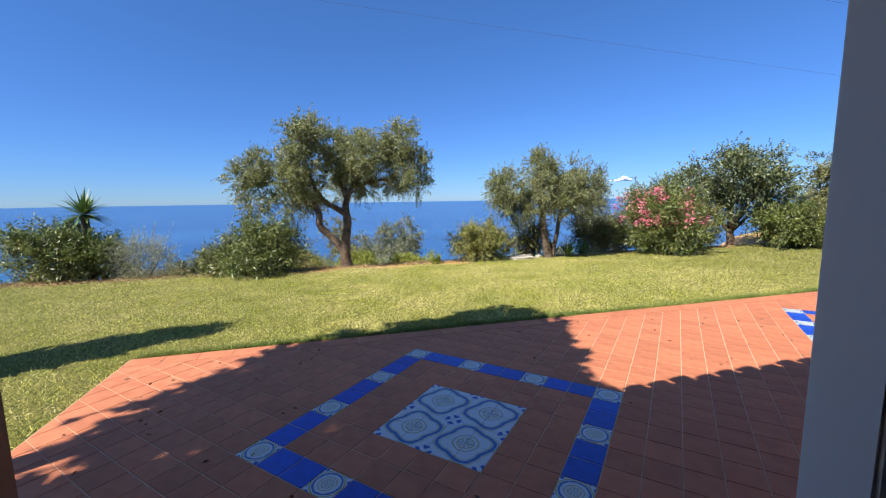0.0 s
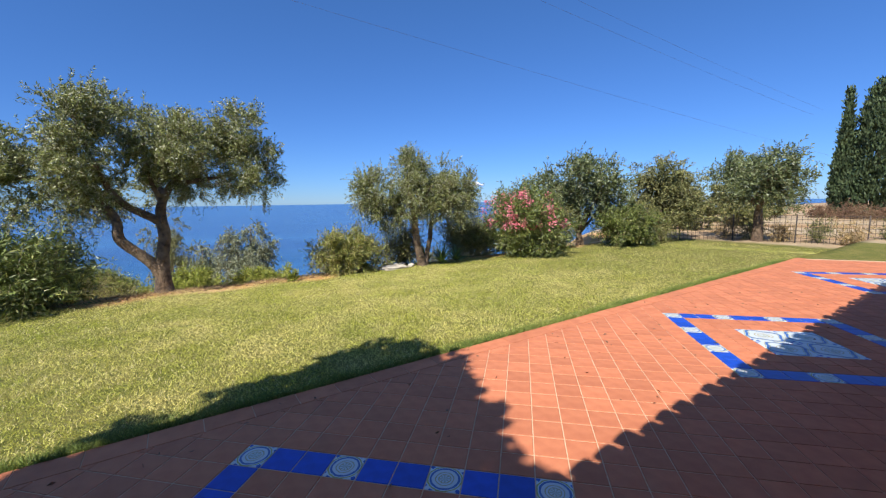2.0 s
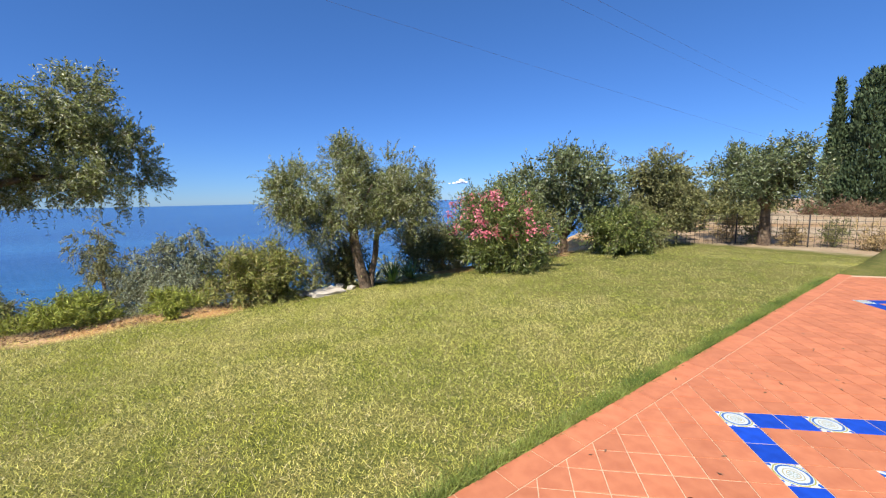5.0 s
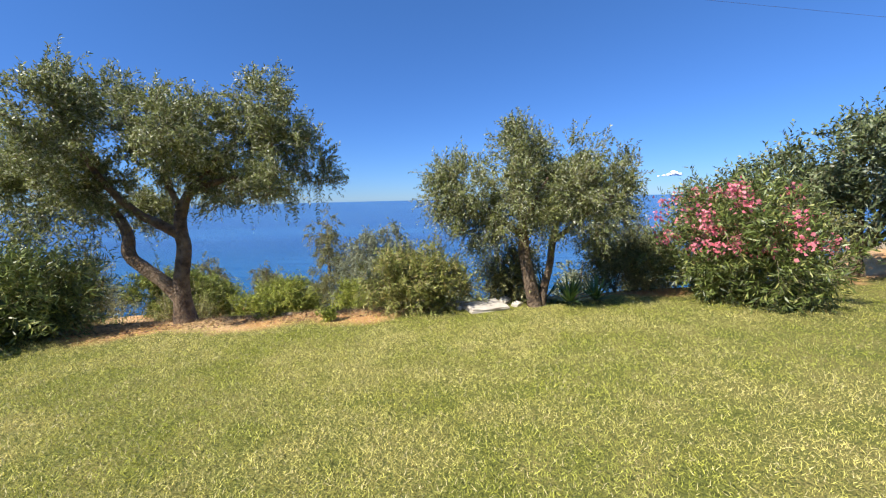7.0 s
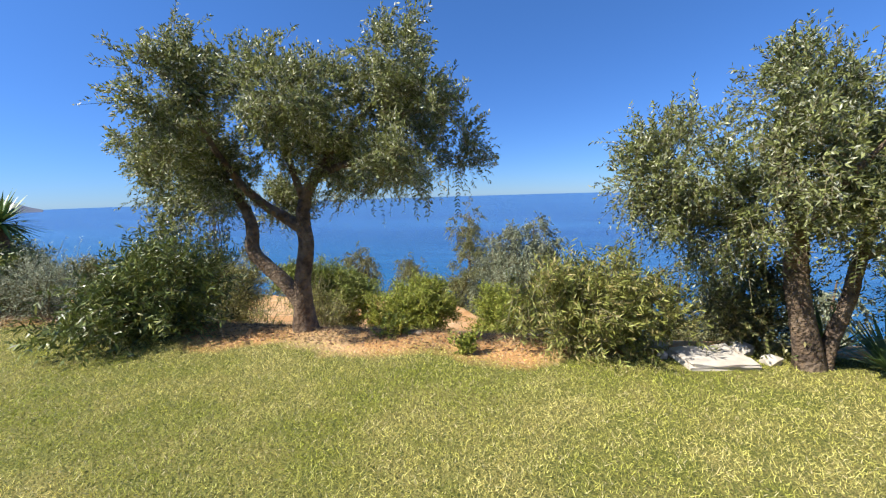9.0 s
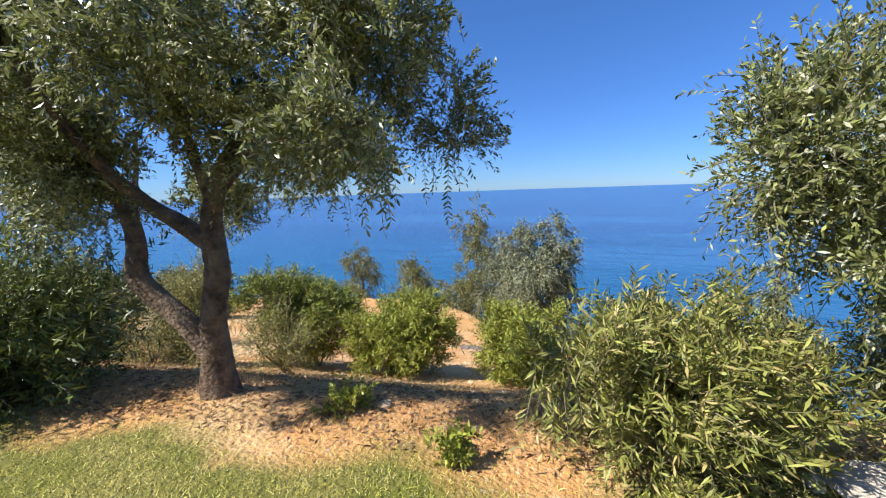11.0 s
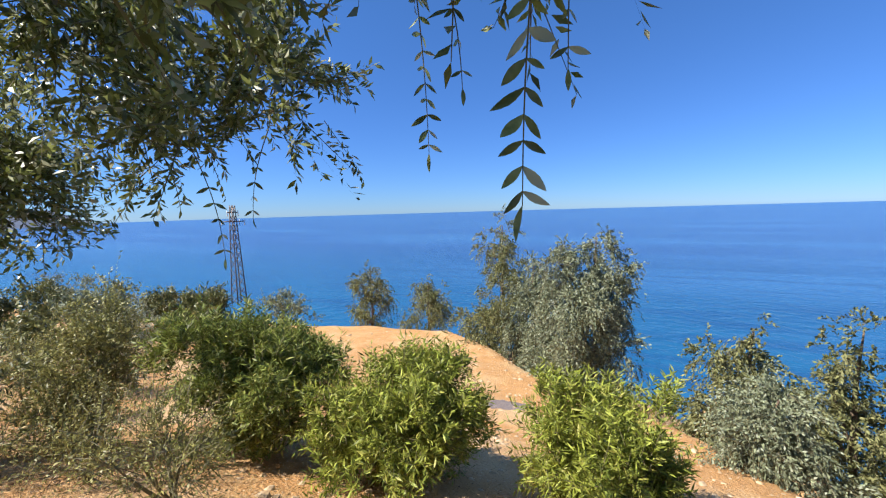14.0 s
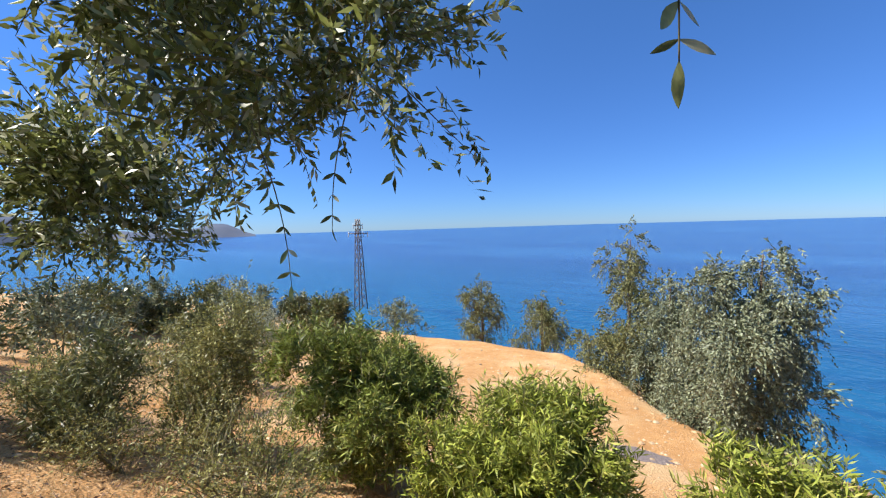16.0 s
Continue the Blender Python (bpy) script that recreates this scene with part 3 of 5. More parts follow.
def hanging_twig(parent, tip, length, pairs, leaf, seed):
    """A hanging olive twig with pairs of pointed, folded leaves, in the tree's own metres."""
    rng = np.random.default_rng(seed)
    tip = np.array(tip, float)
    sway = rng.normal(size=2) * 0.03
    pts = [tip + np.array([sway[0] * t * t * 3, sway[1] * t * t * 3, length * t]) for t in (0, 0.25, 0.5, 0.75, 1)]
    tube_part("twig", pts, (0.0012, 0.0016, 0.002, 0.0024, 0.003), STEM, parent, 5)
    verts, faces = [], []

    lead = rng.normal() * 0.35 + 0.3

    def one(p, way, L):
        nor = unit(np.cross(way, [0, 0, 1.0]) + rng.normal(size=3) * 0.25)
        nor = unit(nor - way * (nor @ way))
        side = np.cross(way, nor)
        n0 = len(verts)
        W = L * 0.15
        bend = rng.uniform(-0.15, 0.15)
        prof = ((0.0, 0.12), (0.15, 0.55), (0.35, 0.95), (0.55, 1.0), (0.75, 0.72), (0.9, 0.36), (1.0, 0.03))
        for t, w in prof:
            c = p + way * L * t + nor * bend * L * t * t
            verts.extend([c + side * W * w + nor * W * 0.25 * w, c, c - side * W * w + nor * W * 0.25 * w])
        for k in range(len(prof) - 1):
            a = n0 + 3 * k
            faces.extend([(a, a + 1, a + 4, a + 3), (a + 1, a + 2, a + 5, a + 4)])

    one(tip, unit(np.array([rng.normal() * 0.3, rng.normal() * 0.3, -1.0])), leaf)
    for i in range(pairs):
        t = (i + 0.6) / pairs
        p = tip + np.array([sway[0] * t * t * 3, sway[1] * t * t * 3, length * t])
        a = lead + rng.normal() * 0.3 + (i % 2) * 0.9
        for q in (0, math.pi):
            d = unit(np.array([math.cos(a + q), math.sin(a + q), -rng.uniform(0.3, 1.2)]))
            one(p, d, leaf * rng.uniform(0.6, 1.1))
    link_mesh("leaves", verts, faces, [OLIVE], parent, smooth=True)


for n, (tip, length, pairs, leaf) in enumerate((((2.07, 0.86, 1.86), 0.6, 12, 0.064), ((2.33, 0.31, 1.67), 0.65, 13, 0.075), ((2.45, 0.45, 1.98), 0.4, 5, 0.05), ((2.2, 0.62, 2.0), 0.4, 5, 0.05),
                                                ((1.06, 1.2, 1.47), 0.5, 7, 0.055), ((1.15, 1.3, 1.65), 0.4, 6, 0.05), ((0.9, 1.15, 1.7), 0.35, 5, 0.05), ((1.89, -1.05, 1.9), 0.5, 9, 0.064),
                                                ((1.97, -1.05, 1.83), 0.5, 9, 0.064),
                                                ((1.99, -0.98, 1.76), 0.5, 9, 0.064),
                                                ((1.82, -1.05, 1.8), 0.5, 9, 0.064),
                                                ((1.91, -0.9, 1.9), 0.5, 9, 0.064),
                                                ((1.97, -0.81, 1.98), 0.5, 9, 0.064),
                                                ((1.89, -0.99, 1.97), 0.5, 9, 0.064),
                                                ((1.99, -0.68, 1.91), 0.5, 9, 0.064),
                                                ((1.84, -1.05, 1.72), 0.5, 9, 0.064),
                                                ((1.95, -0.76, 1.8), 0.5, 9, 0.064),
                                                ((1.95, -1.02, 1.7), 0.5, 9, 0.064),
                                                ((1.89, -1.12, 1.91), 0.5, 9, 0.064))):
    hanging_twig(FIRST, tip, length, pairs, leaf, 300 + n)

olive(3.2, 12.3, 5.6, [
    ([(0.1, 0, -0.1), (0.05, 0, 0.2), (-0.05, 0, 0.7), (-0.12, 0, 1.1), (-0.1, 0, 1.5), (-0.3, 0, 2.2), (-0.25, 0, 2.8)], (0.15, 0.12, 0.105, 0.10, 0.08, 0.05, 0.015)),
    ([(0.22, 0.05, -0.1), (0.25, 0.05, 0.3), (0.38, 0.05, 0.75), (0.40, 0.05, 1.15), (0.5, 0.05, 1.6), (0.8, 0.1, 2.2)], (0.085, 0.07, 0.065, 0.06, 0.045, 0.015)),
    ([(-0.12, 0, 1.3), (-0.6, 0, 1.7), (-1.1, 0, 2.1)], (0.06, 0.045, 0.012)),
    ([(0.42, 0.05, 1.2), (0.9, -0.3, 1.7), (1.3, -0.4, 2.0)], (0.05, 0.035, 0.012)),
    ([(-0.1, 0, 1.4), (-0.1, -0.6, 1.9), (0.1, -0.8, 2.3)], (0.05, 0.035, 0.012)),
], [ball(-1.2, 0, 2.15, 0.55), ball(-1.55, 0, 2.05, 0.35), ball(-0.85, 0, 1.5, 0.36, 0.42), ball(-0.15, 0, 2.75, 0.44), ball(-0.2, 0, 2.95, 0.22, 0.36), ball(0.8, 0, 2.3, 0.4),
    ball(1.4, 0, 2.15, 0.5), ball(0.15, 0, 2.1, 0.6), ball(1.2, 0.1, 2.6, 0.22, 0.34), ball(0.75, 0, 2.75, 0.2, 0.3), ball(1.65, 0.1, 2.4, 0.2, 0.3), ball(-0.4, -0.75, 2.15, 0.4), ball(0.6, -0.7, 2.1, 0.38),
    ball(0.1, 0.7, 2.4, 0.42), ball(-0.7, 0.7, 2.0, 0.45), ball(1.0, 0.7, 2.1, 0.45), ball(-0.5, -0.2, 1.6, 0.35), ball(0.9, -0.3, 1.65, 0.36), ball(1.35, 0, 1.75, 0.36), ball(0.25, -0.5, 1.7, 0.36), ball(-1.1, -0.2, 1.6, 0.3)],
    6800, 12, "young two-stemmed olive tree with a broad loose crown", lift=0.7, droop=0.35, twig=0.25, per=14, leaf=0.06, width=0.018)


def far_olive(x, y, h, w, seed, label, mat=None, bare=0.28, n=2300, lobes=15, trunk=0.13):
    rng = np.random.default_rng(seed)
    blobs = []
    for i in range(lobes):
        a, r = rng.uniform(0, 6.28), rng.uniform(0.1, 0.36) * w
        zz = h * rng.uniform(bare + 0.22, 0.86)
        blobs.append(ball(r * math.cos(a), r * math.sin(a), zz, w * rng.uniform(0.14, 0.22), h * rng.uniform(0.12, 0.19)))
    limbs = [([(0, 0, -0.2), (0.03, 0, h * bare * 0.5), (-0.05, 0, h * bare), (0, 0, h * 0.6)], (trunk * 1.5, trunk, trunk * 0.9, 0.03))]
    for b in blobs[:5]:
        limbs.append(([(-0.04, 0, h * bare), (b[0] * 0.5, b[1] * 0.5, (h * bare + b[2]) * 0.5), b[:3]], (trunk * 0.6, trunk * 0.4, 0.015)))
    return olive(x, y, 0, limbs, blobs, n, seed, label, leaf=0.12, width=0.05, per=9, twig=0.42, mat=mat or OLIVE_FAR, lift=0.6, droop=0.25)


far_olive(10.9, 15.0, 3.55, 4.4, 21, "olive tree with a dense crown behind the flowering oleander", bare=0.14, n=2800, lobes=19)
far_olive(9.2, 16.2, 3.6, 2.0, 22, "slim olive tree with a thin grey-green crown", n=1100, lobes=9)
far_olive(15.5, 15.2, 3.4, 3.8, 23, "broad olive tree with ochre-green foliage beside the fence", mat=EUCALYPT_OCHRE, bare=0.06, n=2500, lobes=18)
far_olive(18.2, 12.75, 3.8, 4.1, 24, "single-trunked olive tree with two rounded lobes by the wire fence", bare=0.36, trunk=0.16, n=2300)


# ---- shrubs ----
def shrub(name, x, y, h, w, seed, label, mat, n=420, per=13, leaf=0.11, width=0.022, twig=0.35, droop=0.25, lift=0.7, lobes=7, category="shrub",
          opening=0.8, group="", sink=0.0, z=None, wild=0.5, stems_n=5):
    rng = np.random.default_rng(seed)
    zz = on_ground(x, y) if z is None else z
    e = thing(name, x, y, zz - sink, label, category, group)
    blobs = []
    for i in range(lobes):
        a, r = 6.28 * i / lobes + rng.uniform(-0.4, 0.4), rng.uniform(0.1, 0.34) * w
        rr = w * rng.uniform(0.12, 0.22)
        hz = h * rng.uniform(0.14, 0.27)
        blobs.append((r * math.cos(a), r * math.sin(a), max(hz * 0.75, h * rng.uniform(0.2, 0.75)), rr, rr, hz))
    blobs.append((0, 0, h * 0.5, w * 0.26, w * 0.26, h * 0.38))
    for i in range(stems_n):
        b = blobs[i % len(blobs)]
        tube_part("branch", [(0.04 * i, 0.03 * i, -0.08), (b[0] * 0.5, b[1] * 0.5, b[2] * 0.5), b[:3]], (0.022, 0.016, 0.006), STEM, e, 6, 0.05, seed + i)
    leaves, stems = shoots(rng, blobs, int(n * 1.25), twig, per, leaf, width, droop=droop, out=0.7, lift=lift, wild=wild, shell=0.5, opening=opening, floor=0.01 + sink - 0.05)
    crown_mesh("foliage", e, leaves, stems, mat, STEM)
    return e, blobs, rng


OLD = dict(leaf=0.13, width=0.024, twig=0.4, opening=0.85, droop=0.15)
shrub("oleander_bush", -9.9, 10.0, 1.5, 2.4, 31, "dense round green oleander bush on the lawn edge", OLEANDER, n=900, **OLD)
shrub("oleander_bush", -8.85, 10.1, 1.1, 1.3, 32, "dark green oleander bush at the foot of the yucca", OLEANDER, n=420, **OLD)
shrub("silver_shrub", -7.75, 10.2, 0.95, 1.3, 33, "pale silvery shrub with feathery shoots", SILVER, n=420, leaf=0.05, width=0.012, twig=0.4, lift=1.0)
shrub("maquis_shrub", -8.0, 12.6, 1.3, 1.5, 34, "grey-green wild shrub on the bank", DULL, n=450)
shrub("oleander_bush", -4.95, 10.45, 1.12, 2.5, 35, "broad low oleander bush with long green leaves beside the olive trunk", OLEANDER, n=1300, lobes=9, **OLD)
OLEANDER_PALE = material("pale_oleander_leaf", (0.20, 0.22, 0.05), (0.33, 0.33, 0.09), 6, 0.5, island=0.55, translucent=0.24, spec=0.3, odd=(0.46, 0.38, 0.15), share=0.16)
shrub("oleander_bush", 1.15, 12.2, 1.0, 2.2, 38, "large upright oleander bush with long narrow leaves beside the stone slab", OLEANDER_PALE, n=1350, per=12, lobes=12, leaf=0.10, width=0.0175, twig=0.27, opening=0.75, droop=0.1, lift=1.0)
shrub("weed_tuft", -1.35, 11.6, 0.2, 0.3, 39, "small green weed tuft in the bare earth", LAUREL, n=60, leaf=0.06, twig=0.15, stems_n=2)
shrub("weed_tuft", -0.2, 11.35, 0.16, 0.25, 40, "small green weed tuft in the dry grass", LAUREL, n=50, leaf=0.06, twig=0.13, stems_n=2)


def blossoms(parent, blobs, rng, n, size, mat, h):
    """Small flower heads of five petals, in clusters on the outside of the bush."""
    bl = np.array(blobs)
    pick = rng.integers(0, len(bl), n)
    d = unit(rng.normal(size=(n, 3)) * 0.8 + np.array([-0.3, -0.45, 0.75]))
    c = bl[pick, :3] + d * (bl[pick, 3:] + 0.16)
    c = c[c[:, 2] > h * 0.42]
    k = 34
    pos = np.repeat(c, k, axis=0) + rng.normal(size=(len(c) * k, 3)) * size
    crown = leaf_quads(rng, pos, unit(rng.normal(size=pos.shape)), 0.075, 0.065)
    return quads_mesh("blossom", crown, [mat], None, parent, "clusters of pink flowers")


pink, pb, prng = shrub("oleander_bush", 7.1, 13.0, 2.05, 3.3, 41, "large oleander bush covered with pink blossoms", OLEANDER, n=1700, lobes=12, leaf=0.14, width=0.026, twig=0.42, droop=0.15)
blossoms(pink, pb, prng, 84, 0.085, PINK, 2.3)
shrub("hedge_bush", 11.6, 13.3, 1.45, 2.3, 42, "dense dark green rounded bush on the lawn edge", OLEANDER, n=1200, lobes=10, leaf=0.09, width=0.034)
shrub("hedge_bush", 12.9, 13.6, 1.3, 1.5, 43, "dark ivy-green bush beside the fence corner", DULL, n=450)
shrub("maquis_shrub", 9.3, 14.3, 1.6, 1.5, 44, "ragged yellow-green shrub behind the bushes", DULL, n=800, leaf=0.07, width=0.026)
shrub("maquis_shrub", 14.2, 14.2, 1.3, 1.6, 45, "dry reddish green shrub by the fence", DULL, n=700, leaf=0.07, width=0.026)
shrub("maquis_shrub", 5.2, 14.0, 1.5, 1.7, 46, "grey-green feathery shrub behind the young olive", EUCALYPT_OCHRE, n=900, leaf=0.08, width=0.018)
shrub("maquis_shrub", 6.3, 15.2, 1.9, 1.8, 47, "grey feathery acacia shrub on the slope", EUCALYPT_OCHRE, n=1000, leaf=0.08, width=0.018)
shrub("maquis_shrub", 2.9, 12.9, 1.1, 0.9, 48, "dry brownish shrub at the foot of the young olive", DULL, n=600, leaf=0.06)
shrub("maquis_shrub", 8.4, 15.6, 2.1, 2.0, 49, "tall olive-green shrub behind the oleander", DULL, n=1000, width=0.03)

BANK_LEAF = material("bank_leaf", (0.135, 0.17, 0.03), (0.255, 0.285, 0.058), 6, 0.48, island=0.55, translucent=0.2, spec=0.3, odd=(0.38, 0.37, 0.10), share=0.12)
# the three lanceolate bushes on the bank and their neighbours
BANK = dict(leaf=0.125, width=0.021, twig=0.26, opening=0.8, droop=0.06, lift=1.0, lobes=12)
shrub("laurel_bush", -6.0, 15.6, 2.5, 2.8, 51, "tall dense green bush with narrow leaves on the bank", BANK_LEAF, n=2500, sink=0.1, **BANK)
shrub("laurel_bush", -3.6, 16.0, 2.05, 2.65, 52, "bright light green bush with narrow leaves on the bank", LAUREL, n=2100, sink=0.1, **BANK)
shrub("laurel_bush", -1.1, 16.4, 1.7, 1.75, 53, "round yellow-green bush with narrow leaves beside the earth path", LAUREL, n=1500, sink=0.1, **BANK)
shrub("thin_shrub", -8.0, 14.1, 2.5, 1.5, 54, "open shrub with bare stems and small dull green leaves", THIN_LEAF, n=1900, leaf=0.06, width=0.022, per=9, stems_n=9, sink=0.1)
shrub("thin_shrub", -10.1, 12.6, 1.4, 1.9, 55, "low straggling shrub with small dull leaves", THIN_LEAF, n=560, leaf=0.055, width=0.02, per=9, stems_n=7)
shrub("thin_shrub", -8.6, 12.3, 1.0, 1.2, 56, "straggling dry shrub on the bank", THIN_LEAF, n=420, leaf=0.05, width=0.018, per=9, stems_n=6)
shrub("silver_shrub", -13.2, 16.6, 2.6, 2.2, 57, "pale silvery shrub with feathery crown", SILVER, n=800, leaf=0.07, width=0.017, twig=0.5, lift=0.9)
for i, (x, y, h, w) in enumerate(((-17.5, 12.3, 2.2, 2.6), (-22, 13.5, 2.6, 3.2), (-28.5, 16.4, 2.9, 4.0), (-24.8, 25.2, 2.2, 4.2), (-21.3, 28.0, 2.2, 3.8), (-19, 21.5, 1.6, 2.2), (-27, 21, 2.4, 4), (-16.5, 15.5, 1.7, 1.8), (-34, 22, 3, 5), (-14.5, 10.6, 1.8, 2.2))):
    shrub("maquis_shrub", x, y, h, w, 60 + i, "grey-green wild shrub at the rim of the earth terrace", DULL if i % 2 else EUCALYPT, n=340, per=9, leaf=0.17, width=0.06, twig=0.5)


# dense band of wild bushes along the far end of the terrace
for i, (x, y, top, w) in enumerate(((-26.9, 14.4, -0.9, 3.6), (-27.8, 15.9, -1.2, 3.4), (-27.5, 17.9, -1.6, 3.6), (-25.0, 20.2, -2.0, 3.4), (-24.4, 22.6, -2.6, 3.2), (-24.2, 24.9, -2.9, 3.0), (-25.5, 12.8, -0.8, 3.4))):
    shrub("maquis_shrub", x, y, top - on_ground(x, y), w, 260 + i, "dense grey-green wild bush at the far end of the earth terrace", DULL if i % 3 else EUCALYPT, n=520, per=8, leaf=0.21, width=0.075, twig=0.45, lobes=9)
shrub("thin_shrub", -11.6, 14.2, 1.7, 2.0, 75, "ragged yellow-green shrub on the bank", THIN_LEAF, n=420, leaf=0.06, width=0.02, per=10, stems_n=6)
shrub("thin_shrub", -7.0, 12.7, 0.7, 1.0, 76, "low dry shrub with small leaves on the bank", THIN_LEAF, n=170, leaf=0.045, width=0.015, per=9, stems_n=6)
shrub("thin_shrub", -6.2, 13.4, 0.9, 1.1, 77, "low twiggy shrub with dull leaves on the bank", THIN_LEAF, n=170, leaf=0.045, width=0.015, per=9, stems_n=6)
shrub("thin_shrub", -4.6, 13.5, 1.0, 1.1, 78, "brownish twiggy shrub behind the olive trunk", THIN_LEAF, n=380, leaf=0.045, width=0.015, per=9, stems_n=7)


# ---- grey weeping trees at the rim ----
def weeping(x, y, top, w, seed, label, mat, n=1500, z=None, leaf=0.11):
    rng = np.random.default_rng(seed)
    z = on_ground(x, y) if z is None else z
    h = top - z
    e = thing("eucalyptus_tree", x, y, z - 0.1, label, "tree", "grey trees at the rim")
    blobs = [(0, 0, h * 0.42, w * 0.24, w * 0.24, h * 0.36), (0.05 * w, 0, h * 0.84, w * 0.12, w * 0.12, h * 0.13), (0, 0, h * 0.68, w * 0.17, w * 0.17, h * 0.16)]
    for i in range(17):
        a, zz = rng.uniform(0, 6.28), rng.uniform(0.12, 0.8)
        r = w * 0.42 * (1 - 0.5 * zz) * rng.uniform(0.55, 1.15)
        blobs.append((r * math.cos(a), r * math.sin(a), h * zz, w * rng.uniform(0.1, 0.18), w * rng.uniform(0.1, 0.18), h * rng.uniform(0.07, 0.13)))
    tube_part("trunk", [(0, 0, -0.3), (0.1, 0, h * 0.3), (0.0, 0.05, h * 0.6), (0.08, 0, h * 0.9)], (0.12, 0.09, 0.06, 0.015), BARK, e, 8, 0.08, seed)
    for b in blobs[3:8]:
        tube_part("limb", [(0.05, 0, b[2] * 0.6), (b[0] * 0.6, b[1] * 0.6, b[2] * 0.9), b[:3]], (0.045, 0.03, 0.01), BARK, e, 6, 0.05, seed)
    leaves, stems = shoots(rng, blobs, int(n * 1.4), 0.36, 10, leaf, leaf * 0.42, tuft=9, droop=0.8, out=0.7, lift=0.15, wild=0.5, shell=0.55, opening=0.5)
    crown_mesh("crown", e, leaves, stems, mat, STEM)
    return e


weeping(-7.9, 30.6, 1.4, 4.9, 81, "tall brownish green weeping tree at the rim", EUCALYPT_OCHRE, 2900)
weeping(-5.9, 29.2, -0.55, 3.6, 82, "grey-green weeping tree at the rim", EUCALYPT, 1900)
weeping(-2.75, 25.9, 1.1, 4.4, 83, "large silvery weeping tree at the rim of the earth terrace", EUCALYPT, 3400)
weeping(-16.7, 30.8, -1.35, 3.5, 84, "small round grey-green tree at the rim", EUCALYPT_OCHRE, 1000)
weeping(-12.9, 31.4, -2.4, 3.2, 85, "small grey-green tree at the rim", EUCALYPT_OCHRE, 900)
weeping(-4.4, 27.4, -2.4, 3.0, 86, "low silvery weeping tree at the rim", EUCALYPT, 1300)
weeping(3.1, 23.6, -0.85, 2.6, 87, "yellow-green tree on the steep slope", EUCALYPT_OCHRE, 1000)
weeping(4.6, 24.2, 0.45, 1.3, 88, "slim grey tree on the steep slope", EUCALYPT, 700)
weeping(1.1, 20.4, -1.85, 2.3, 89, "feathery grey-green tree on the slope", EUCALYPT, 1500, leaf=0.08)
weeping(3.8, 19.8, -1.1, 2.4, 90, "feathery grey-green tree on the slope", EUCALYPT_OCHRE, 1400, leaf=0.08)
weeping(5.6, 18.6, 0.1, 2.4, 91, "grey tree below the lawn edge", EUCALYPT, 1100)
weeping(1.2, 23.6, -1.2, 2.8, 92, "feathery yellow-green tree at the rim", EUCALYPT_OCHRE, 1200)
weeping(8.0, 19.5, 0.9, 3.0, 93, "grey-green tree below the lawn", EUCALYPT_OCHRE, 1000)


# ---- yucca ----
def sword_leaves(rng, centre, n, length, width, lift, low=-0.45):
    quads = []
    for i in range(n):
        a, el = rng.uniform(0, 6.28), math.asin(rng.uniform(low, 1.0))
        d = np.array([math.cos(a) * math.cos(el), math.sin(a) * math.cos(el), math.sin(el)])
        side = unit(np.cross(d, [0, 0, 1.0])) * width * 0.5
        L = length * rng.uniform(0.75, 1.1)
        p0, p1, p2 = centre + d * 0.04, centre + d * L * 0.5, centre + d * L - np.array([0, 0, lift * L * rng.uniform(0, 0.25)])
        quads += [[p0 + side * 0.7, p0 - side * 0.7, p1 - side, p1 + side], [p1 + side, p1 - side, p2 - side * 0.05, p2 + side * 0.05]]
    return np.array(quads)


def yucca(x, y, h, seed):
    rng = np.random.default_rng(seed)
    e = thing("yucca", x, y, on_ground(x, y) - 0.02, "yucca with stiff sword-shaped green leaves on a short trunk", "plant")
    tube_part("trunk", [(0, 0, -0.1), (0.03, 0, h * 0.4), (0, 0, h * 0.68)], (0.11, 0.09, 0.08), BARK, e, 10, 0.1, seed)
    quads_mesh("rosette", sword_leaves(rng, np.array([0, 0, h * 0.7]), 130, 0.74, 0.055, 0.6), [YUCCA_LEAF], None, e)
    quads_mesh("rosette", sword_leaves(rng, np.array([0.1, -0.15, h * 0.42]), 70, 0.5, 0.05, 0.8), [YUCCA_LEAF], None, e)


yucca(-9.2, 10.25, 2.6, 101)


def rosette(x, y, size, seed, label, n=60):
    rng = np.random.default_rng(seed)
    e = thing("agave", x, y, on_ground(x, y) - 0.02, label, "plant", "spiky plants at the olive foot")
    quads_mesh("leaves", sword_leaves(rng, np.array([0, 0, 0.05]), n, size, 0.045, 0.5, 0.25), [YUCCA_LEAF], None, e)


rosette(3.95, 12.45, 0.65, 102, "spiky green plant with sword leaves beside the young olive")
rosette(4.45, 12.6, 0.6, 103, "dark spiky plant in the bed beside the olive")
rosette(3.55, 12.75, 0.8, 104, "upright spiky plant behind the young olive", 40)


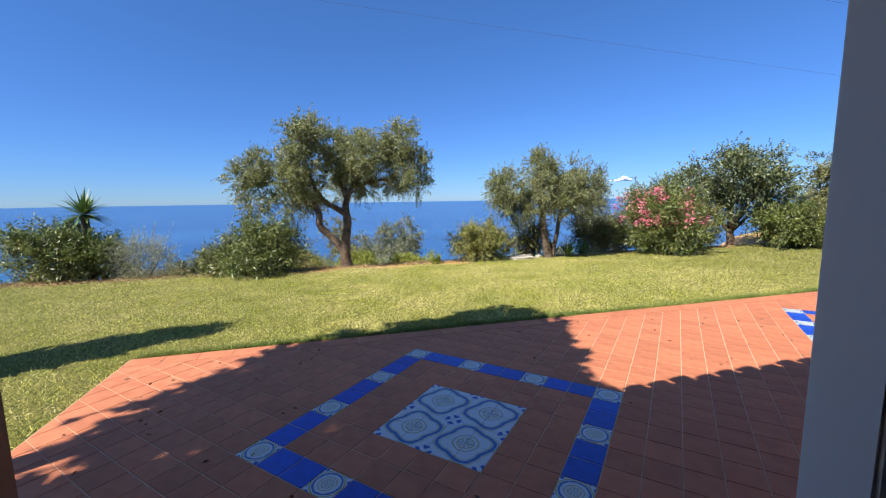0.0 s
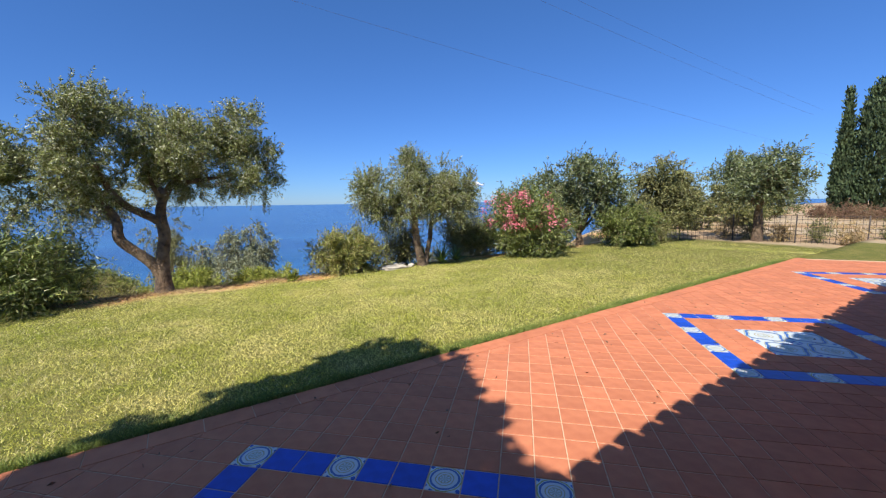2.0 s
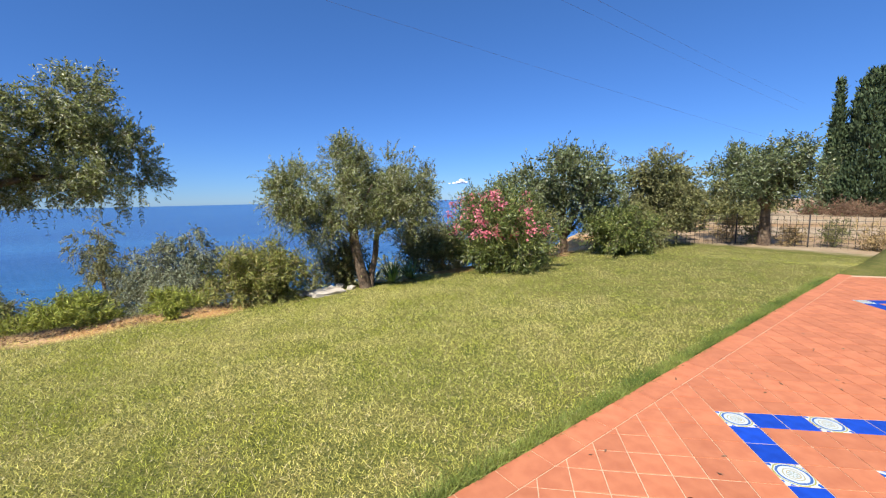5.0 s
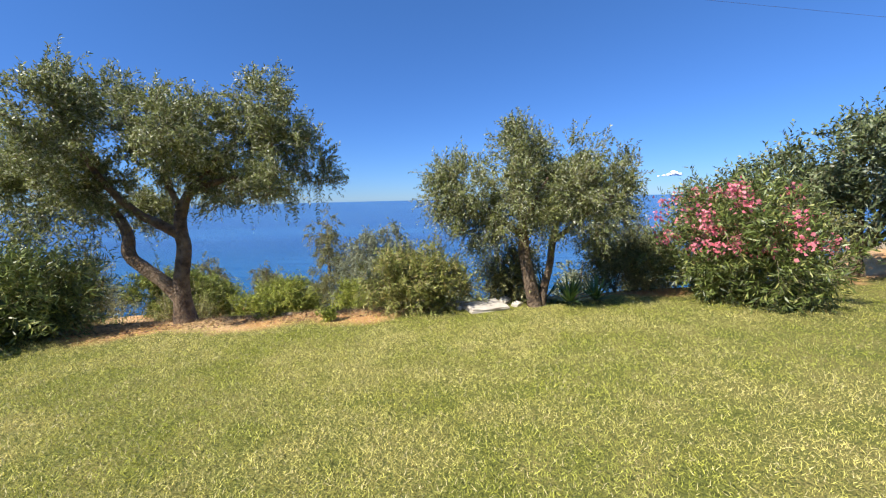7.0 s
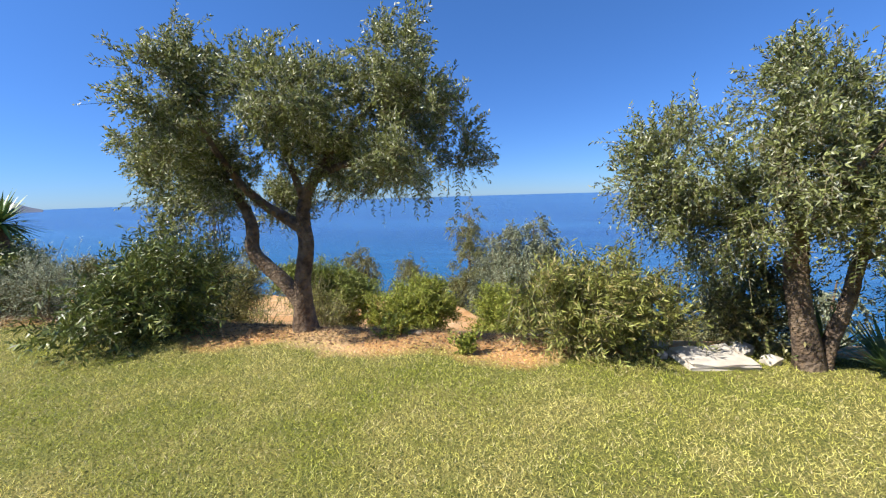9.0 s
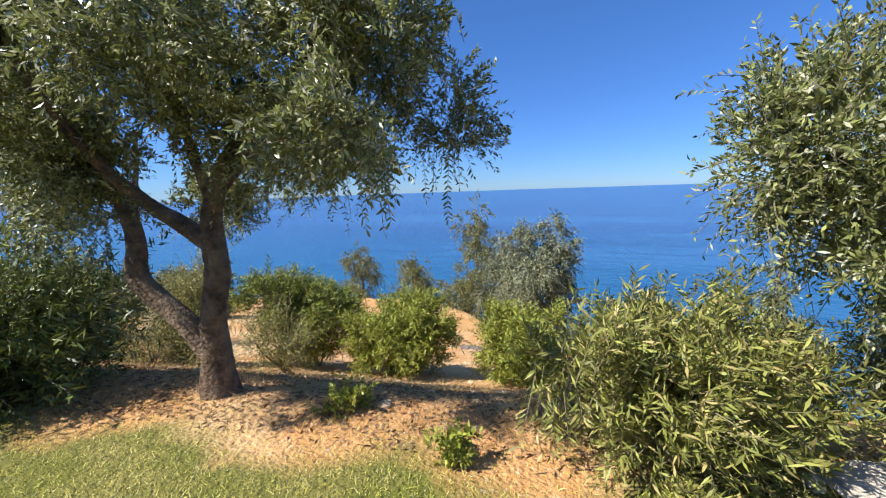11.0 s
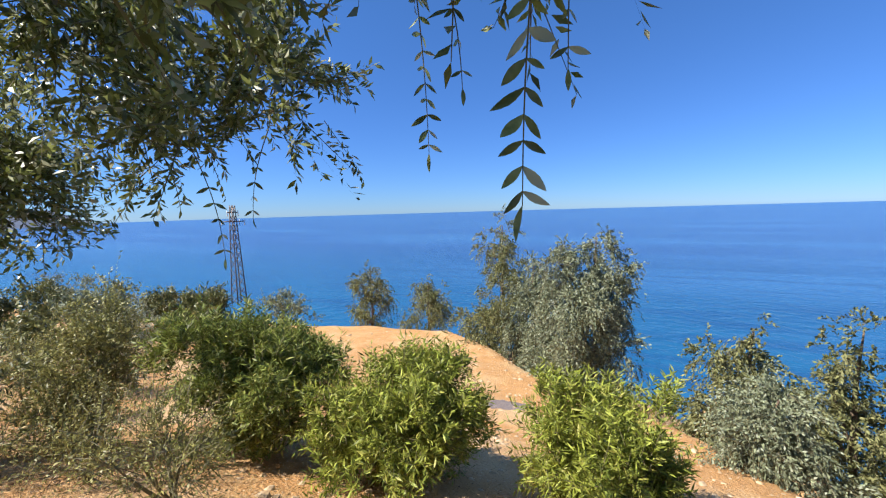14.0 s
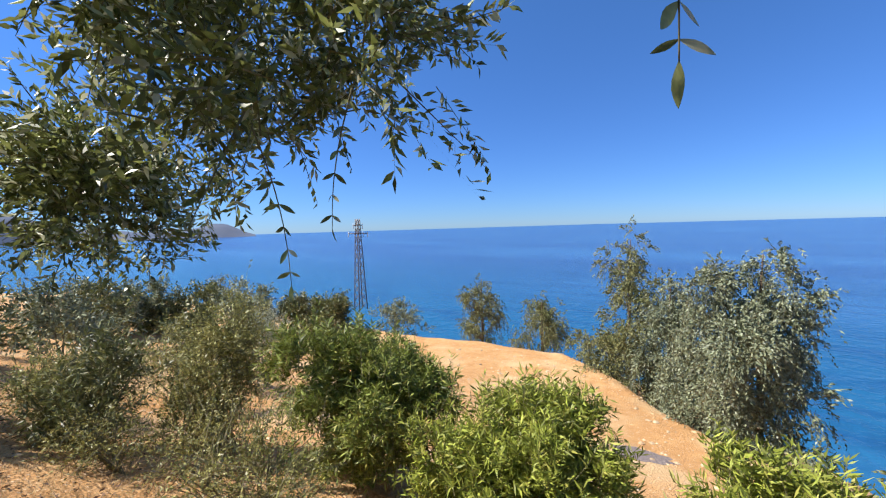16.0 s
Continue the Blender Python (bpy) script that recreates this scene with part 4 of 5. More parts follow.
# ---- cypresses and the trees beyond the yard ----
def cypress(x, y, top, w, seed, label, mats, n=1600, power=0.8):
    rng = np.random.default_rng(seed)
    z = on_ground(x, y)
    h = top - z
    e = thing("cypress_tree", x, y, z - 0.05, label, "tree", "cypresses beyond the yard")
    tube_part("trunk", [(0, 0, -0.2), (0, 0, h * 0.5), (0, 0, h * 0.95)], (0.18, 0.1, 0.02), BARK, e, 8, 0.05, seed)
    m = int(n * 0.9)
    f = rng.uniform(0, 1, m * 3)
    girth = np.maximum(0.02, 1 - f) ** power * np.minimum(1, 0.5 + 4 * f)
    f = f[rng.uniform(0, 1, m * 3) < girth + 0.08][:m]
    m = len(f)
    a = rng.uniform(0, 6.283, m)
    r = w * 0.5 * np.maximum(0.02, 1 - f) ** power * np.minimum(1, 0.5 + 4 * f)
    r = r * (1 + 0.16 * np.sin(3 * a + 9 * f + seed) + 0.12 * np.sin(5 * a - 23 * f)) * rng.uniform(0.05, 1, m) ** 0.3
    root = np.stack([r * np.cos(a), r * np.sin(a), h * (0.02 + 0.94 * f)], axis=1)
    way = np.stack([np.cos(a) * 0.35, np.sin(a) * 0.35, np.ones(m)], axis=1)
    root, way = np.repeat(root, 7, axis=0), np.repeat(way, 7, axis=0)
    root = root + rng.normal(size=root.shape) * 0.12
    way = unit(way + rng.normal(size=way.shape) * 0.32)
    quads_mesh("crown", leaf_quads(rng, root, way, 0.34, 0.13), [mats], None, e)


cypress(43.9, 22.5, 11.0, 1.7, 111, "slim dark green columnar cypress", CYPRESS, 1500, 1.0)
cypress(44.7, 20.7, 11.2, 4.4, 112, "broad dark green cypress with a ragged outline", CYPRESS, 3200, 0.45)
cypress(45.6, 18.0, 10.8, 3.8, 113, "broad dark green cypress", CYPRESS, 2600, 0.5)
cypress(46.6, 16.9, 10.0, 2.6, 114, "yellowish green conifer beside the cypresses", CYPRESS_LIGHT, 1500, 0.5)
cypress(44.5, 15.0, 10.6, 1.6, 115, "slim dark columnar cypress", CYPRESS, 1500, 1.0)
far_olive(60.5, 18.0, 13.4, 9.0, 116, "tall airy eucalyptus tree far beyond the yard", mat=EUCALYPT_OCHRE, bare=0.5, n=2000, lobes=14, trunk=0.3)
far_olive(60.0, 14.5, 8.5, 7, 117, "grey-green tree far beyond the yard", mat=EUCALYPT_OCHRE, bare=0.2, n=1700, lobes=12, trunk=0.2)
far_olive(52.0, 17.0, 7.5, 6, 118, "grey-green tree behind the cypresses", mat=EUCALYPT_OCHRE, bare=0.15, n=1700, lobes=12, trunk=0.2)
for i, (x, y, h, w) in enumerate(((24, 21.5, 1.9, 4.5), (29, 22.5, 2.1, 5), (21.5, 18.5, 1.6, 3), (34, 24, 1.9, 5), (39, 25.0, 1.9, 4), (27, 19.2, 1.2, 2.2))):
    shrub("maquis_shrub", x, y, h, w, 120 + i, "olive-green wild shrub beyond the wire fence", DULL, n=480, leaf=0.18, width=0.06, twig=0.5)
for i, (x, y, w) in enumerate(((41.5, 20.5, 2.2), (41, 18.5, 2.6), (41.3, 16.6, 2.0), (41.6, 22.5, 1.6))):
    shrub("brushwood_heap", x, y, 0.7, w, 130 + i, "heap of brown dry cut branches under the cypresses", BRUSH, n=300, leaf=0.2, width=0.03, twig=0.6, lift=0.1, category="brushwood")


# ---- wire fence ----
def fence():
    pts = [xy(s, v) for s, v in ((18.6, 11.4), (18.9, 10.0), (20.6, 8.6), (21.1, 6.6), (21.3, 4.6), (21.4, 2.6), (21.4, 0.4), (21.4, -2))]
    e = thing("wire_fence", *pts[0], -0.3, "low wire mesh fence on thin dark posts round the lawn", "fence")
    o = Vector((*pts[0], -0.3))
    for x, y in pts:
        tube_part("post", [Vector((x, y, -0.5)) - o, Vector((x, y, 0.85)) - o], (0.025, 0.022), WIRE, e, 6)
    for (x0, y0), (x1, y1) in zip(pts[:-1], pts[1:]):
        d = Vector((x1 - x0, y1 - y0, 0))
        side = Vector((-d.y, d.x, 0)).normalized() * 0.006
        qs = []
        n = int(d.length / 0.16)
        for i in range(n + 1):
            p = Vector((x0, y0, -0.3)) + d * (i / n) - o
            t = d.normalized() * 0.006
            qs.append([p - t, p + t, p + t + Vector((0, 0, 1.1)), p - t + Vector((0, 0, 1.1))])
        for k in range(8):
            z = Vector((0, 0, 0.05 + k * 0.15))
            a, b, h = Vector((x0, y0, -0.3)) - o + z, Vector((x1, y1, -0.3)) - o + z, Vector((0, 0, 0.006))
            qs.append([a - h, b - h, b + h, a + h])
        quads_mesh("mesh_panel", np.array([[tuple(v) for v in q] for q in qs]), [WIRE], None, e)


fence()
rngf = np.random.default_rng(5)
for i in range(9):
    s, v = 20.6 + rngf.uniform(0.5, 1.1), 9.2 - i * 1.05
    x, y = xy(s, v)
    shrub("weed_shrub", x, y, rngf.uniform(0.5, 0.95), rngf.uniform(0.5, 0.9), 140 + i, "sparse dry weed along the wire fence", DULL if i % 2 else STRAW, n=130, leaf=0.08, width=0.026, stems_n=3)


# ---- neighbour's house, bent pipe ----
def neighbour():
    x, y = 44.5, 11.75
    e = thing("house", x, y, -0.35, "low brick-coloured house with a tiled roof beyond the yard", "house")
    for nm, dims, m in (("wall", (-2.5, 3.5, -4, 0.6, 0, 3.1), PLASTER), ("roof", (-3.2, 4, -4.6, 1.4, 3.1, 3.4), ROOF_CLAY), ("beam", (-3.1, -2.9, -4, 1.3, 2.85, 3.08), BRUSH), ("door", (-2.56, -2.49, -1.6, -0.7, 0, 2.05), DARK)):
        bm = bmesh.new()
        box(bm, *dims, 0.02)
        part(nm, bm, m, e)
    tube_part("post", [(-3.0, 1.1, 0), (-3.0, 1.1, 2.9)], (0.09, 0.09), BRUSH, e, 8)


neighbour()


def bent_pipe():
    x, y = 16.9, 7.5
    e = thing("bent_pipe", x, y, on_ground(x, y), "thin dark bent metal pipe standing on the lawn", "pipe")
    tube_part("pipe", [(0, 0, -0.1), (0, 0, 0.45), (0.25, -0.3, 0.85), (1.0, -0.8, 1.12), (2.4, -1.6, 1.18)], (0.022,) * 5, WIRE, e, 8)


bent_pipe()


# ---- electricity pylon and cables ----
def pylon(x, y, zb, zt):
    e = thing("pylon", x, y, zb, "steel lattice electricity pylon with cross-arms and insulators", "pylon")
    h = zt - zb
    w0, w1 = 0.95, 0.32

    def corner(k, f):
        w = w0 + (w1 - w0) * f
        return np.array([w * (1, -1, -1, 1)[k], w * (1, 1, -1, -1)[k], h * f])

    for k in range(4):
        tube_part("leg", [corner(k, 0), corner(k, 1)], (0.11, 0.08), STEEL, e, 6)
    for j in range(11):
        f0, f1 = j / 11, (j + 1) / 11
        for k in range(4):
            k2 = (k + 1) % 4
            tube_part("brace", [corner(k, f0), corner(k2, f1)], (0.045, 0.045), STEEL, e, 4)
            tube_part("brace", [corner(k2, f0), corner(k, f1)], (0.045, 0.045), STEEL, e, 4)
    for f, a in ((0.84, 1.9), (0.93, 0.9)):
        tube_part("cross_arm", [(-a * 0.55, -a * 0.85, h * f), (a * 0.55, a * 0.85, h * f)], (0.11, 0.11), STEEL, e, 6)
        for q in (-1, 0.55, 1):
            tube_part("insulator", [(a * 0.55 * q, a * 0.85 * q, h * f - 0.75), (a * 0.55 * q, a * 0.85 * q, h * f + 0.35)], (0.09, 0.07), WHITE_CAP, e, 6)


pylon(-72.0, 57.5, -15.5, 3.3)


def cable(name, a, b, sag):
    cu = bpy.data.curves.new(name, "CURVE")
    cu.dimensions, cu.bevel_depth = "3D", 0.006
    sp = cu.splines.new("POLY")
    sp.points.add(24)
    for i, p in enumerate(sp.points):
        t = i / 24
        q = Vector(a).lerp(Vector(b), t)
        p.co = (q.x, q.y, q.z - 4 * sag * t * (1 - t), 1)
    cu.materials.append(WIRE)
    tagged(new(name, cu), "thin dark overhead electricity cable", "cable", "overhead cables")


cable("overhead_cable", (-27.0, 21.2, 14.8), (77.5, 38.4, 6.8), 0.4)
cable("overhead_cable", (2.0, 22.7, 15.6), (65.4, 36.5, 12.2), 0.3)
cable("overhead_cable", (4.0, 22.4, 16.0), (66.0, 36.0, 12.9), 0.3)


# ---- stone slab, pipe, ash, loose stones ----
def lump(bm, x, y, z, r, rng, flat=0.6):
    made = bmesh.ops.create_icosphere(bm, subdivisions=1, radius=1)["verts"]
    sc = Vector((r * rng.uniform(0.7, 1.3), r * rng.uniform(0.7, 1.3), r * flat * rng.uniform(0.7, 1.2)))
    for v in made:
        v.co = Vector((v.co.x * sc.x, v.co.y * sc.y, v.co.z * sc.z)) * rng.uniform(0.85, 1.12) + Vector((x, y, z))


def slab():
    x, y = 2.42, 12.12
    e = thing("stone_slab", x, y, on_ground(x, y), "pale flat stone slab at the lawn edge", "stone slab")
    bm = bmesh.new()
    box(bm, -0.38, 0.36, -0.24, 0.32, -0.1, 0.07, 0.03)
    bmesh.ops.subdivide_edges(bm, edges=bm.edges[:], cuts=2, use_grid_fill=True)
    r = np.random.default_rng(3)
    for v in bm.verts:
        v.co += Vector(r.normal(size=3)) * 0.012
    bmesh.ops.rotate(bm, matrix=Matrix.Rotation(radians(25), 3, "Z"), verts=bm.verts)
    part("slab", bm, PALE_STONE, e)
    for i, (dx, dy, rr) in enumerate(((-0.62, 0.3, 0.2), (-0.85, 0.12, 0.13), (0.55, 0.2, 0.12), (-0.5, -0.05, 0.09), (0.35, 0.52, 0.16))):
        st = thing("rock", x + dx, y + dy, on_ground(x + dx, y + dy), "pale rough stone beside the slab", "rock", "stones by the slab")
        bm = bmesh.new()
        lump(bm, 0, 0, 0.03, rr, r)
        part("stone", bm, PALE_STONE, st)


slab()


def pipe(x, y):
    e = thing("drain_pipe", x, y, on_ground(x, y) - 0.05, "orange plastic pipe with a white cap standing in the earth", "pipe")
    tube_part("pipe", [(0, 0, 0), (0, 0, 0.34)], (0.042, 0.042), ORANGE_PVC, e, 16)
    tube_part("cap", [(0, 0, 0.33), (0, 0, 0.41)], (0.05, 0.048), WHITE_CAP, e, 16, label="white cap")


pipe(0.35, 16.75)


def ash_patch(x, y):
    rng = np.random.default_rng(8)
    verts, faces = [(x, y, on_ground(x, y) + 0.05)], []
    for i in range(28):
        a = 6.283 * i / 28
        r = 0.55 * rng.uniform(0.7, 1.2)
        px_, py_ = x + r * math.cos(a) * 1.2, y + r * math.sin(a)
        verts.append((px_, py_, on_ground(px_, py_) + 0.004))
        faces.append((0, 1 + i, 1 + (i + 1) % 28))
    tagged(link_mesh("ash_patch", verts, faces, [ASH], smooth=True), "grey patch of cold ash on the earth", "ash")


ash_patch(-4.3, 21.6)


def stones():
    rng = np.random.default_rng(9)
    bm = bmesh.new()
    for i in range(2300):
        s, v = (rng.uniform(-9, 5), rng.uniform(11.4, 20)) if i < 900 else (rng.uniform(-8, 6), rng.uniform(15, 31))
        x, y = xy(s, v)
        z = on_ground(x, y)
        lump(bm, x, y, z, 0.012 + 0.07 * rng.random() ** 4 + (0.012 if v > 18 else 0), rng)
    me = bpy.data.meshes.new("pebbles")
    bm.to_mesh(me)
    bm.free()
    me.materials.append(STONE)
    tagged(new("pebbles", me), "loose pale pebbles and clods on the bare earth", "pebbles", kind="stuff")


stones()


# ---- grass and straw ----
def blades(name, n, sfun, length, width, mat, label, seed, lean=0.5):
    rng = np.random.default_rng(seed)
    sv = sfun(rng, n)
    x = sv[:, 0] * UX + sv[:, 1] * VX
    y = sv[:, 0] * UY + sv[:, 1] * VY
    z = bank(sv[:, 1])
    for i in np.nonzero((sv[:, 1] > 11.4) | (sv[:, 0] > 14))[0]:
        z[i] = on_ground(x[i], y[i])
    p = np.stack([x, y, z - 0.004], axis=1)
    way = unit(np.stack([rng.normal(size=n) * lean, rng.normal(size=n) * lean, np.ones(n)], axis=1))
    L = length * rng.uniform(0.5, 1.3, (n, 1))
    side = unit(np.cross(way, rng.normal(size=(n, 3)))) * width
    tip = p + way * L + np.stack([rng.normal(size=n), rng.normal(size=n), np.zeros(n)], axis=1) * L * 0.25
    q = np.stack([p + side, p - side, tip], axis=1)
    tagged(quads_mesh(name, q, [mat]), label, name.replace("_", " "), kind="stuff")


def lawn_spots(rng, n):
    near = int(n * 0.72)
    a = np.stack([2.0 + rng.normal(size=near) * 4.2, rng.uniform(4.66, 11.6, near)], axis=1)
    b = np.stack([rng.uniform(-12, 19, n - near), rng.uniform(4.66, 11.5, n - near)], axis=1)
    c = np.stack([rng.uniform(-8, -2.17, n // 14), rng.uniform(1.5, 4.7, n // 14)], axis=1)
    q = np.concatenate([a, b, c])
    edge = 11.5 - 0.75 * np.exp(-((q[:, 0] - 1.2) / 2.2) ** 2) + 0.25 * np.sin(q[:, 0] * 1.3) + 0.2 * np.sin(q[:, 0] * 3.1 + 1)
    keep = q[:, 1] < edge - 0.1 + rng.normal(size=len(q)) * 0.4
    return q[keep]


def blades_sv(name, n, spots, *args, **kw):
    rng = np.random.default_rng(77)
    q = spots(rng, n)
    blades(name, len(q), lambda r, k: q, *args, **kw)


blades_sv("grass", 420000, lawn_spots, 0.042, 0.0025, BLADE, "short dry-tipped yellow-green lawn grass", 71, lean=0.9)


def fringe_spots(rng, n):
    return np.stack([rng.uniform(-2.1, 13, n), 4.64 + np.abs(rng.normal(size=n)) * 0.07], axis=1)


# overhanging blades, coloured darker to carry the shadow of the lawn edge
FRINGE = material("fringe_blade", (0.12, 0.18, 0.03), (0.24, 0.28, 0.06), 2.2, 0.6, island=0.5, translucent=0.2)
blades_sv("grass_fringe", 26000, fringe_spots, 0.075, 0.003, FRINGE, "uncut darker green grass along the patio edge", 73, lean=0.8)


def bank_spots(rng, n):
    return np.stack([rng.uniform(-10, 5, n), 11.2 + np.abs(rng.normal(size=n)) * 2.6], axis=1)


blades_sv("dry_grass", 42000, bank_spots, 0.11, 0.0028, STRAW, "dry straw-coloured grass stalks on the bank", 72, lean=1.3)


def litter():
    """Dead olive leaves and twig bits on the bare earth under the trees."""
    rng = np.random.default_rng(78)
    n = 9000
    s, v = rng.uniform(-9, 5, n), 11.1 + np.abs(rng.normal(size=n)) * 1.9
    x, y = s * UX + v * VX, s * UY + v * VY
    p = np.stack([x, y, np.array([on_ground(a, b) for a, b in zip(x, y)]) + 0.006], axis=1)
    way = unit(np.stack([rng.normal(size=n), rng.normal(size=n), rng.normal(size=n) * 0.15], axis=1))
    tagged(quads_mesh("leaf_litter", leaf_quads(rng, p, way, 0.07, 0.02), [BRUSH]), "dead brown leaves and twig bits on the earth", "leaf litter", kind="stuff")


litter()


def patio_leaves():
    """A few curled dead leaves blown onto the tiles."""
    rng = np.random.default_rng(79)
    n = 110
    s, v = rng.uniform(-2, 9, n), 4.55 - np.abs(rng.normal(size=n)) * 1.3
    p = np.stack([s * UX + v * VX, s * UY + v * VY, np.full(n, 0.006)], axis=1)
    way = unit(np.stack([rng.normal(size=n), rng.normal(size=n), np.abs(rng.normal(size=n)) * 0.1], axis=1))
    tagged(quads_mesh("fallen_leaves", leaf_quads(rng, p, way, 0.045, 0.016), [BRUSH]), "dead brown leaves scattered on the tiles", "leaf litter", kind="stuff")


patio_leaves()


# ---- headland and cloud in the distance ----
def headland():
    rng = np.random.default_rng(14)
    verts, faces = [], []
    prof = ((-112, 240), (-104, 250), (-96, 230), (-92, 150), (-88, 70), (-82, 42), (-78.5, 40), (-77, 62), (-75.5, 94), (-74, 90), (-72.6, 56), (-71.5, 18), (-70.5, 0))
    n = 80
    for i in range(n + 1):
        b = -112 + (112 - 70.5) * i / n
        h = np.interp(b, [p[0] for p in prof], [p[1] for p in prof]) * (1 + 0.1 * noise.noise((i * 0.4, 0, 0)))
        for k, (f, r) in enumerate(((0, 3200), (0.6, 3350), (1.0, 3500), (0, 3800))):
            a = radians(b)
            verts.append((r * math.sin(a), r * math.cos(a), -33 + (h + 12) * f))
    for i in range(n):
        for k in range(3):
            faces.append((i * 4 + k, (i + 1) * 4 + k, (i + 1) * 4 + k + 1, i * 4 + k + 1))
    tagged(link_mesh("backdrop_headland", verts, faces, [HAZE_LAND], smooth=True), "hazy blue headland across the bay", "headland", kind="structure")


headland()


def cloud():
    e = thing("backdrop_cloud", 1500, 3300, 130, "small white cumulus cloud low over the horizon", "cloud", kind="structure")
    e.scale = (0.75, 0.75, 0.6)
    rng = np.random.default_rng(4)
    for i, (x, z, r) in enumerate(((0, 20, 34), (-55, 0, 26), (50, 2, 26), (-15, 42, 24), (-105, -14, 20), (-160, -18, 14))):
        bm = bmesh.new()
        made = bmesh.ops.create_icosphere(bm, subdivisions=3, radius=r)["verts"]
        for v in made:
            v.co *= 1 + 0.35 * noise.noise(v.co * 0.06 + Vector((i, 0, 0)))
            v.co += Vector((x, 0, z))
            v.co.z = max(v.co.z, -24) * 0.8
        part("puff", bm, CLOUD, e)


cloud()


# ---- house behind the camera: wall with the door it steps out of, roof edge, patio trees that cast the shadows ----
def plan_part(name, bm, mat, parent, label=""):
    bmesh.ops.transform(bm, matrix=PLAN, verts=bm.verts)
    return part(name, bm, mat, parent, label)


house = thing("house", 0, 0, 0, "orange plastered single-storey house with a clay tile roof", "house")
WALL_IN, WALL_OUT, D0, D1 = 0.22, 0.5, -0.342, 0.718
bm = bmesh.new()
box(bm, -4.2, D0, WALL_IN, WALL_OUT, -0.1, 2.75)
plan_part("wall", bm, PLASTER, house)
bm = bmesh.new()
box(bm, D1 + 0.16, 18, WALL_IN, WALL_OUT, -0.1, 2.75)
plan_part("wall", bm, PLASTER, house)
bm = bmesh.new()
box(bm, D0, D1 + 0.16, WALL_IN, WALL_OUT, 2.25, 2.75)
plan_part("wall", bm, PLASTER, house)
for s0, s1, v0, v1 in ((-4.2, -3.9, -6, WALL_IN), (17.7, 18, -6, WALL_IN), (-4.2, 18, -6.3, -6)):
    bm = bmesh.new()
    box(bm, s0, s1, v0, v1, -0.1, 2.75)
    plan_part("wall", bm, PLASTER, house)
bm = bmesh.new()
box(bm, -3.9, 17.7, -6, WALL_IN, -0.08, -0.01)
plan_part("inner_floor", bm, MORTAR, house)
bm = bmesh.new()
box(bm, -4.5, 18.3, -6.4, 1.45, 2.75, 2.87)
plan_part("roof", bm, WHITE_FRAME, house)
EAVE = 1.5
tv, tf = [], []
for k in range(9):
    a = math.pi * k / 8
    tv += [(0.10 * math.cos(a), 0.0, 0.085 * math.sin(a)), (0.10 * math.cos(a), -2.4, 0.085 * math.sin(a) + 0.5)]
for k in range(8):
    tf.append((2 * k, 2 * k + 1, 2 * k + 3, 2 * k + 2))
tile_me = bpy.data.meshes.new("roof_tile")
tile_me.from_pydata(tv, [], tf)
tile_me.materials.append(ROOF_CLAY)
tile_me.update()
for i in range(92):
    t = new("roof_tile", tile_me)
    t.parent = house
    s = -4.4 + i * 0.245
    t.matrix_local = PLAN @ pose(s, EAVE + 0.02 * math.sin(i * 2.3), 2.88)

door = thing("door_1", 0, 0, 0, "white painted door frame standing open at the house wall", "door", kind="structure")
for a, b, c, d in ((D1, D1 + 0.05, 0.36, 0.46), (D1 + 0.053, D1 + 0.085, 0.33, 0.44), (D1 + 0.10, D1 + 0.16, 0.23, 0.29)):
    bm = bmesh.new()
    box(bm, a, b, c, d, -0.01, 2.24, 0.006)
    plan_part("door_frame", bm, WHITE_FRAME, door)
# dark block added for the shaded gap between the frame members
bm = bmesh.new()
box(bm, D1 + 0.088, D1 + 0.155, 0.295, 0.42, -0.01, 2.24, 0.004)
plan_part("seal", bm, DARK, door)
bm = bmesh.new()
box(bm, D1 + 0.11, D1 + 0.15, 0.215, 0.228, 0.98, 1.14, 0.006)
plan_part("latch", bm, DARK, door, "black latch plate")
bm = bmesh.new()
box(bm, D0, D1 + 0.15, 0.30, 0.46, -0.03, -0.004)
plan_part("threshold", bm, PALE_STONE, door)


def shade_tree(x, y, h, w, seed):
    blobs = [ball(a, b, h + c, r, 0.6) for a, b, c, r in ((0.1, -0.2, 0, 0.7), (0.6, 0.2, 0.2, 0.7), (-0.55, -0.35, -0.2, 0.65), (0.2, -0.7, 0.1, 0.8), (0.15, 0.1, 0, 0.6), (1.15, 1.05, 0.2, 0.3), (0.9, 0.55, 0.2, 0.5), (1.3, 0.2, 0.1, 0.45), (-1.3, -1.2, 0, 0.6), (-0.7, -0.8, 0, 0.75), (-0.3, -1.3, 0, 0.8), (0.5, -1.2, 0, 0.7), (-1.0, -1.6, 0, 0.7), (1.05, -0.45, 0, 0.6), (1.0, -0.05, 0, 0.45), (0.8, -0.85, 0, 0.55), (0.9, -1.3, 0, 0.5), (0.75, -0.2, 0, 0.6))]
    olive(x, y, 0, [([(0, 0, -0.1), (0.05, 0, h * 0.5), (0, 0, h)], (0.14, 0.11, 0.04))], blobs, 2600, seed, "leafy tree beside the house whose shade falls on the patio", tuft=3, leaf=0.17, width=0.12, per=9, twig=0.2)


shade_tree(-3.75, 1.35, 5.0, 3.0, 151)
cypress(-6.3, 2.3, 5.0, 0.8, 152, "slim cypress at the corner of the house", CYPRESS, 700)

# ---- patio: terracotta tiles laid diagonally, with blue and white tile rings ----
PITCH, JOINT, TOP = 0.205, 0.007, 0.0
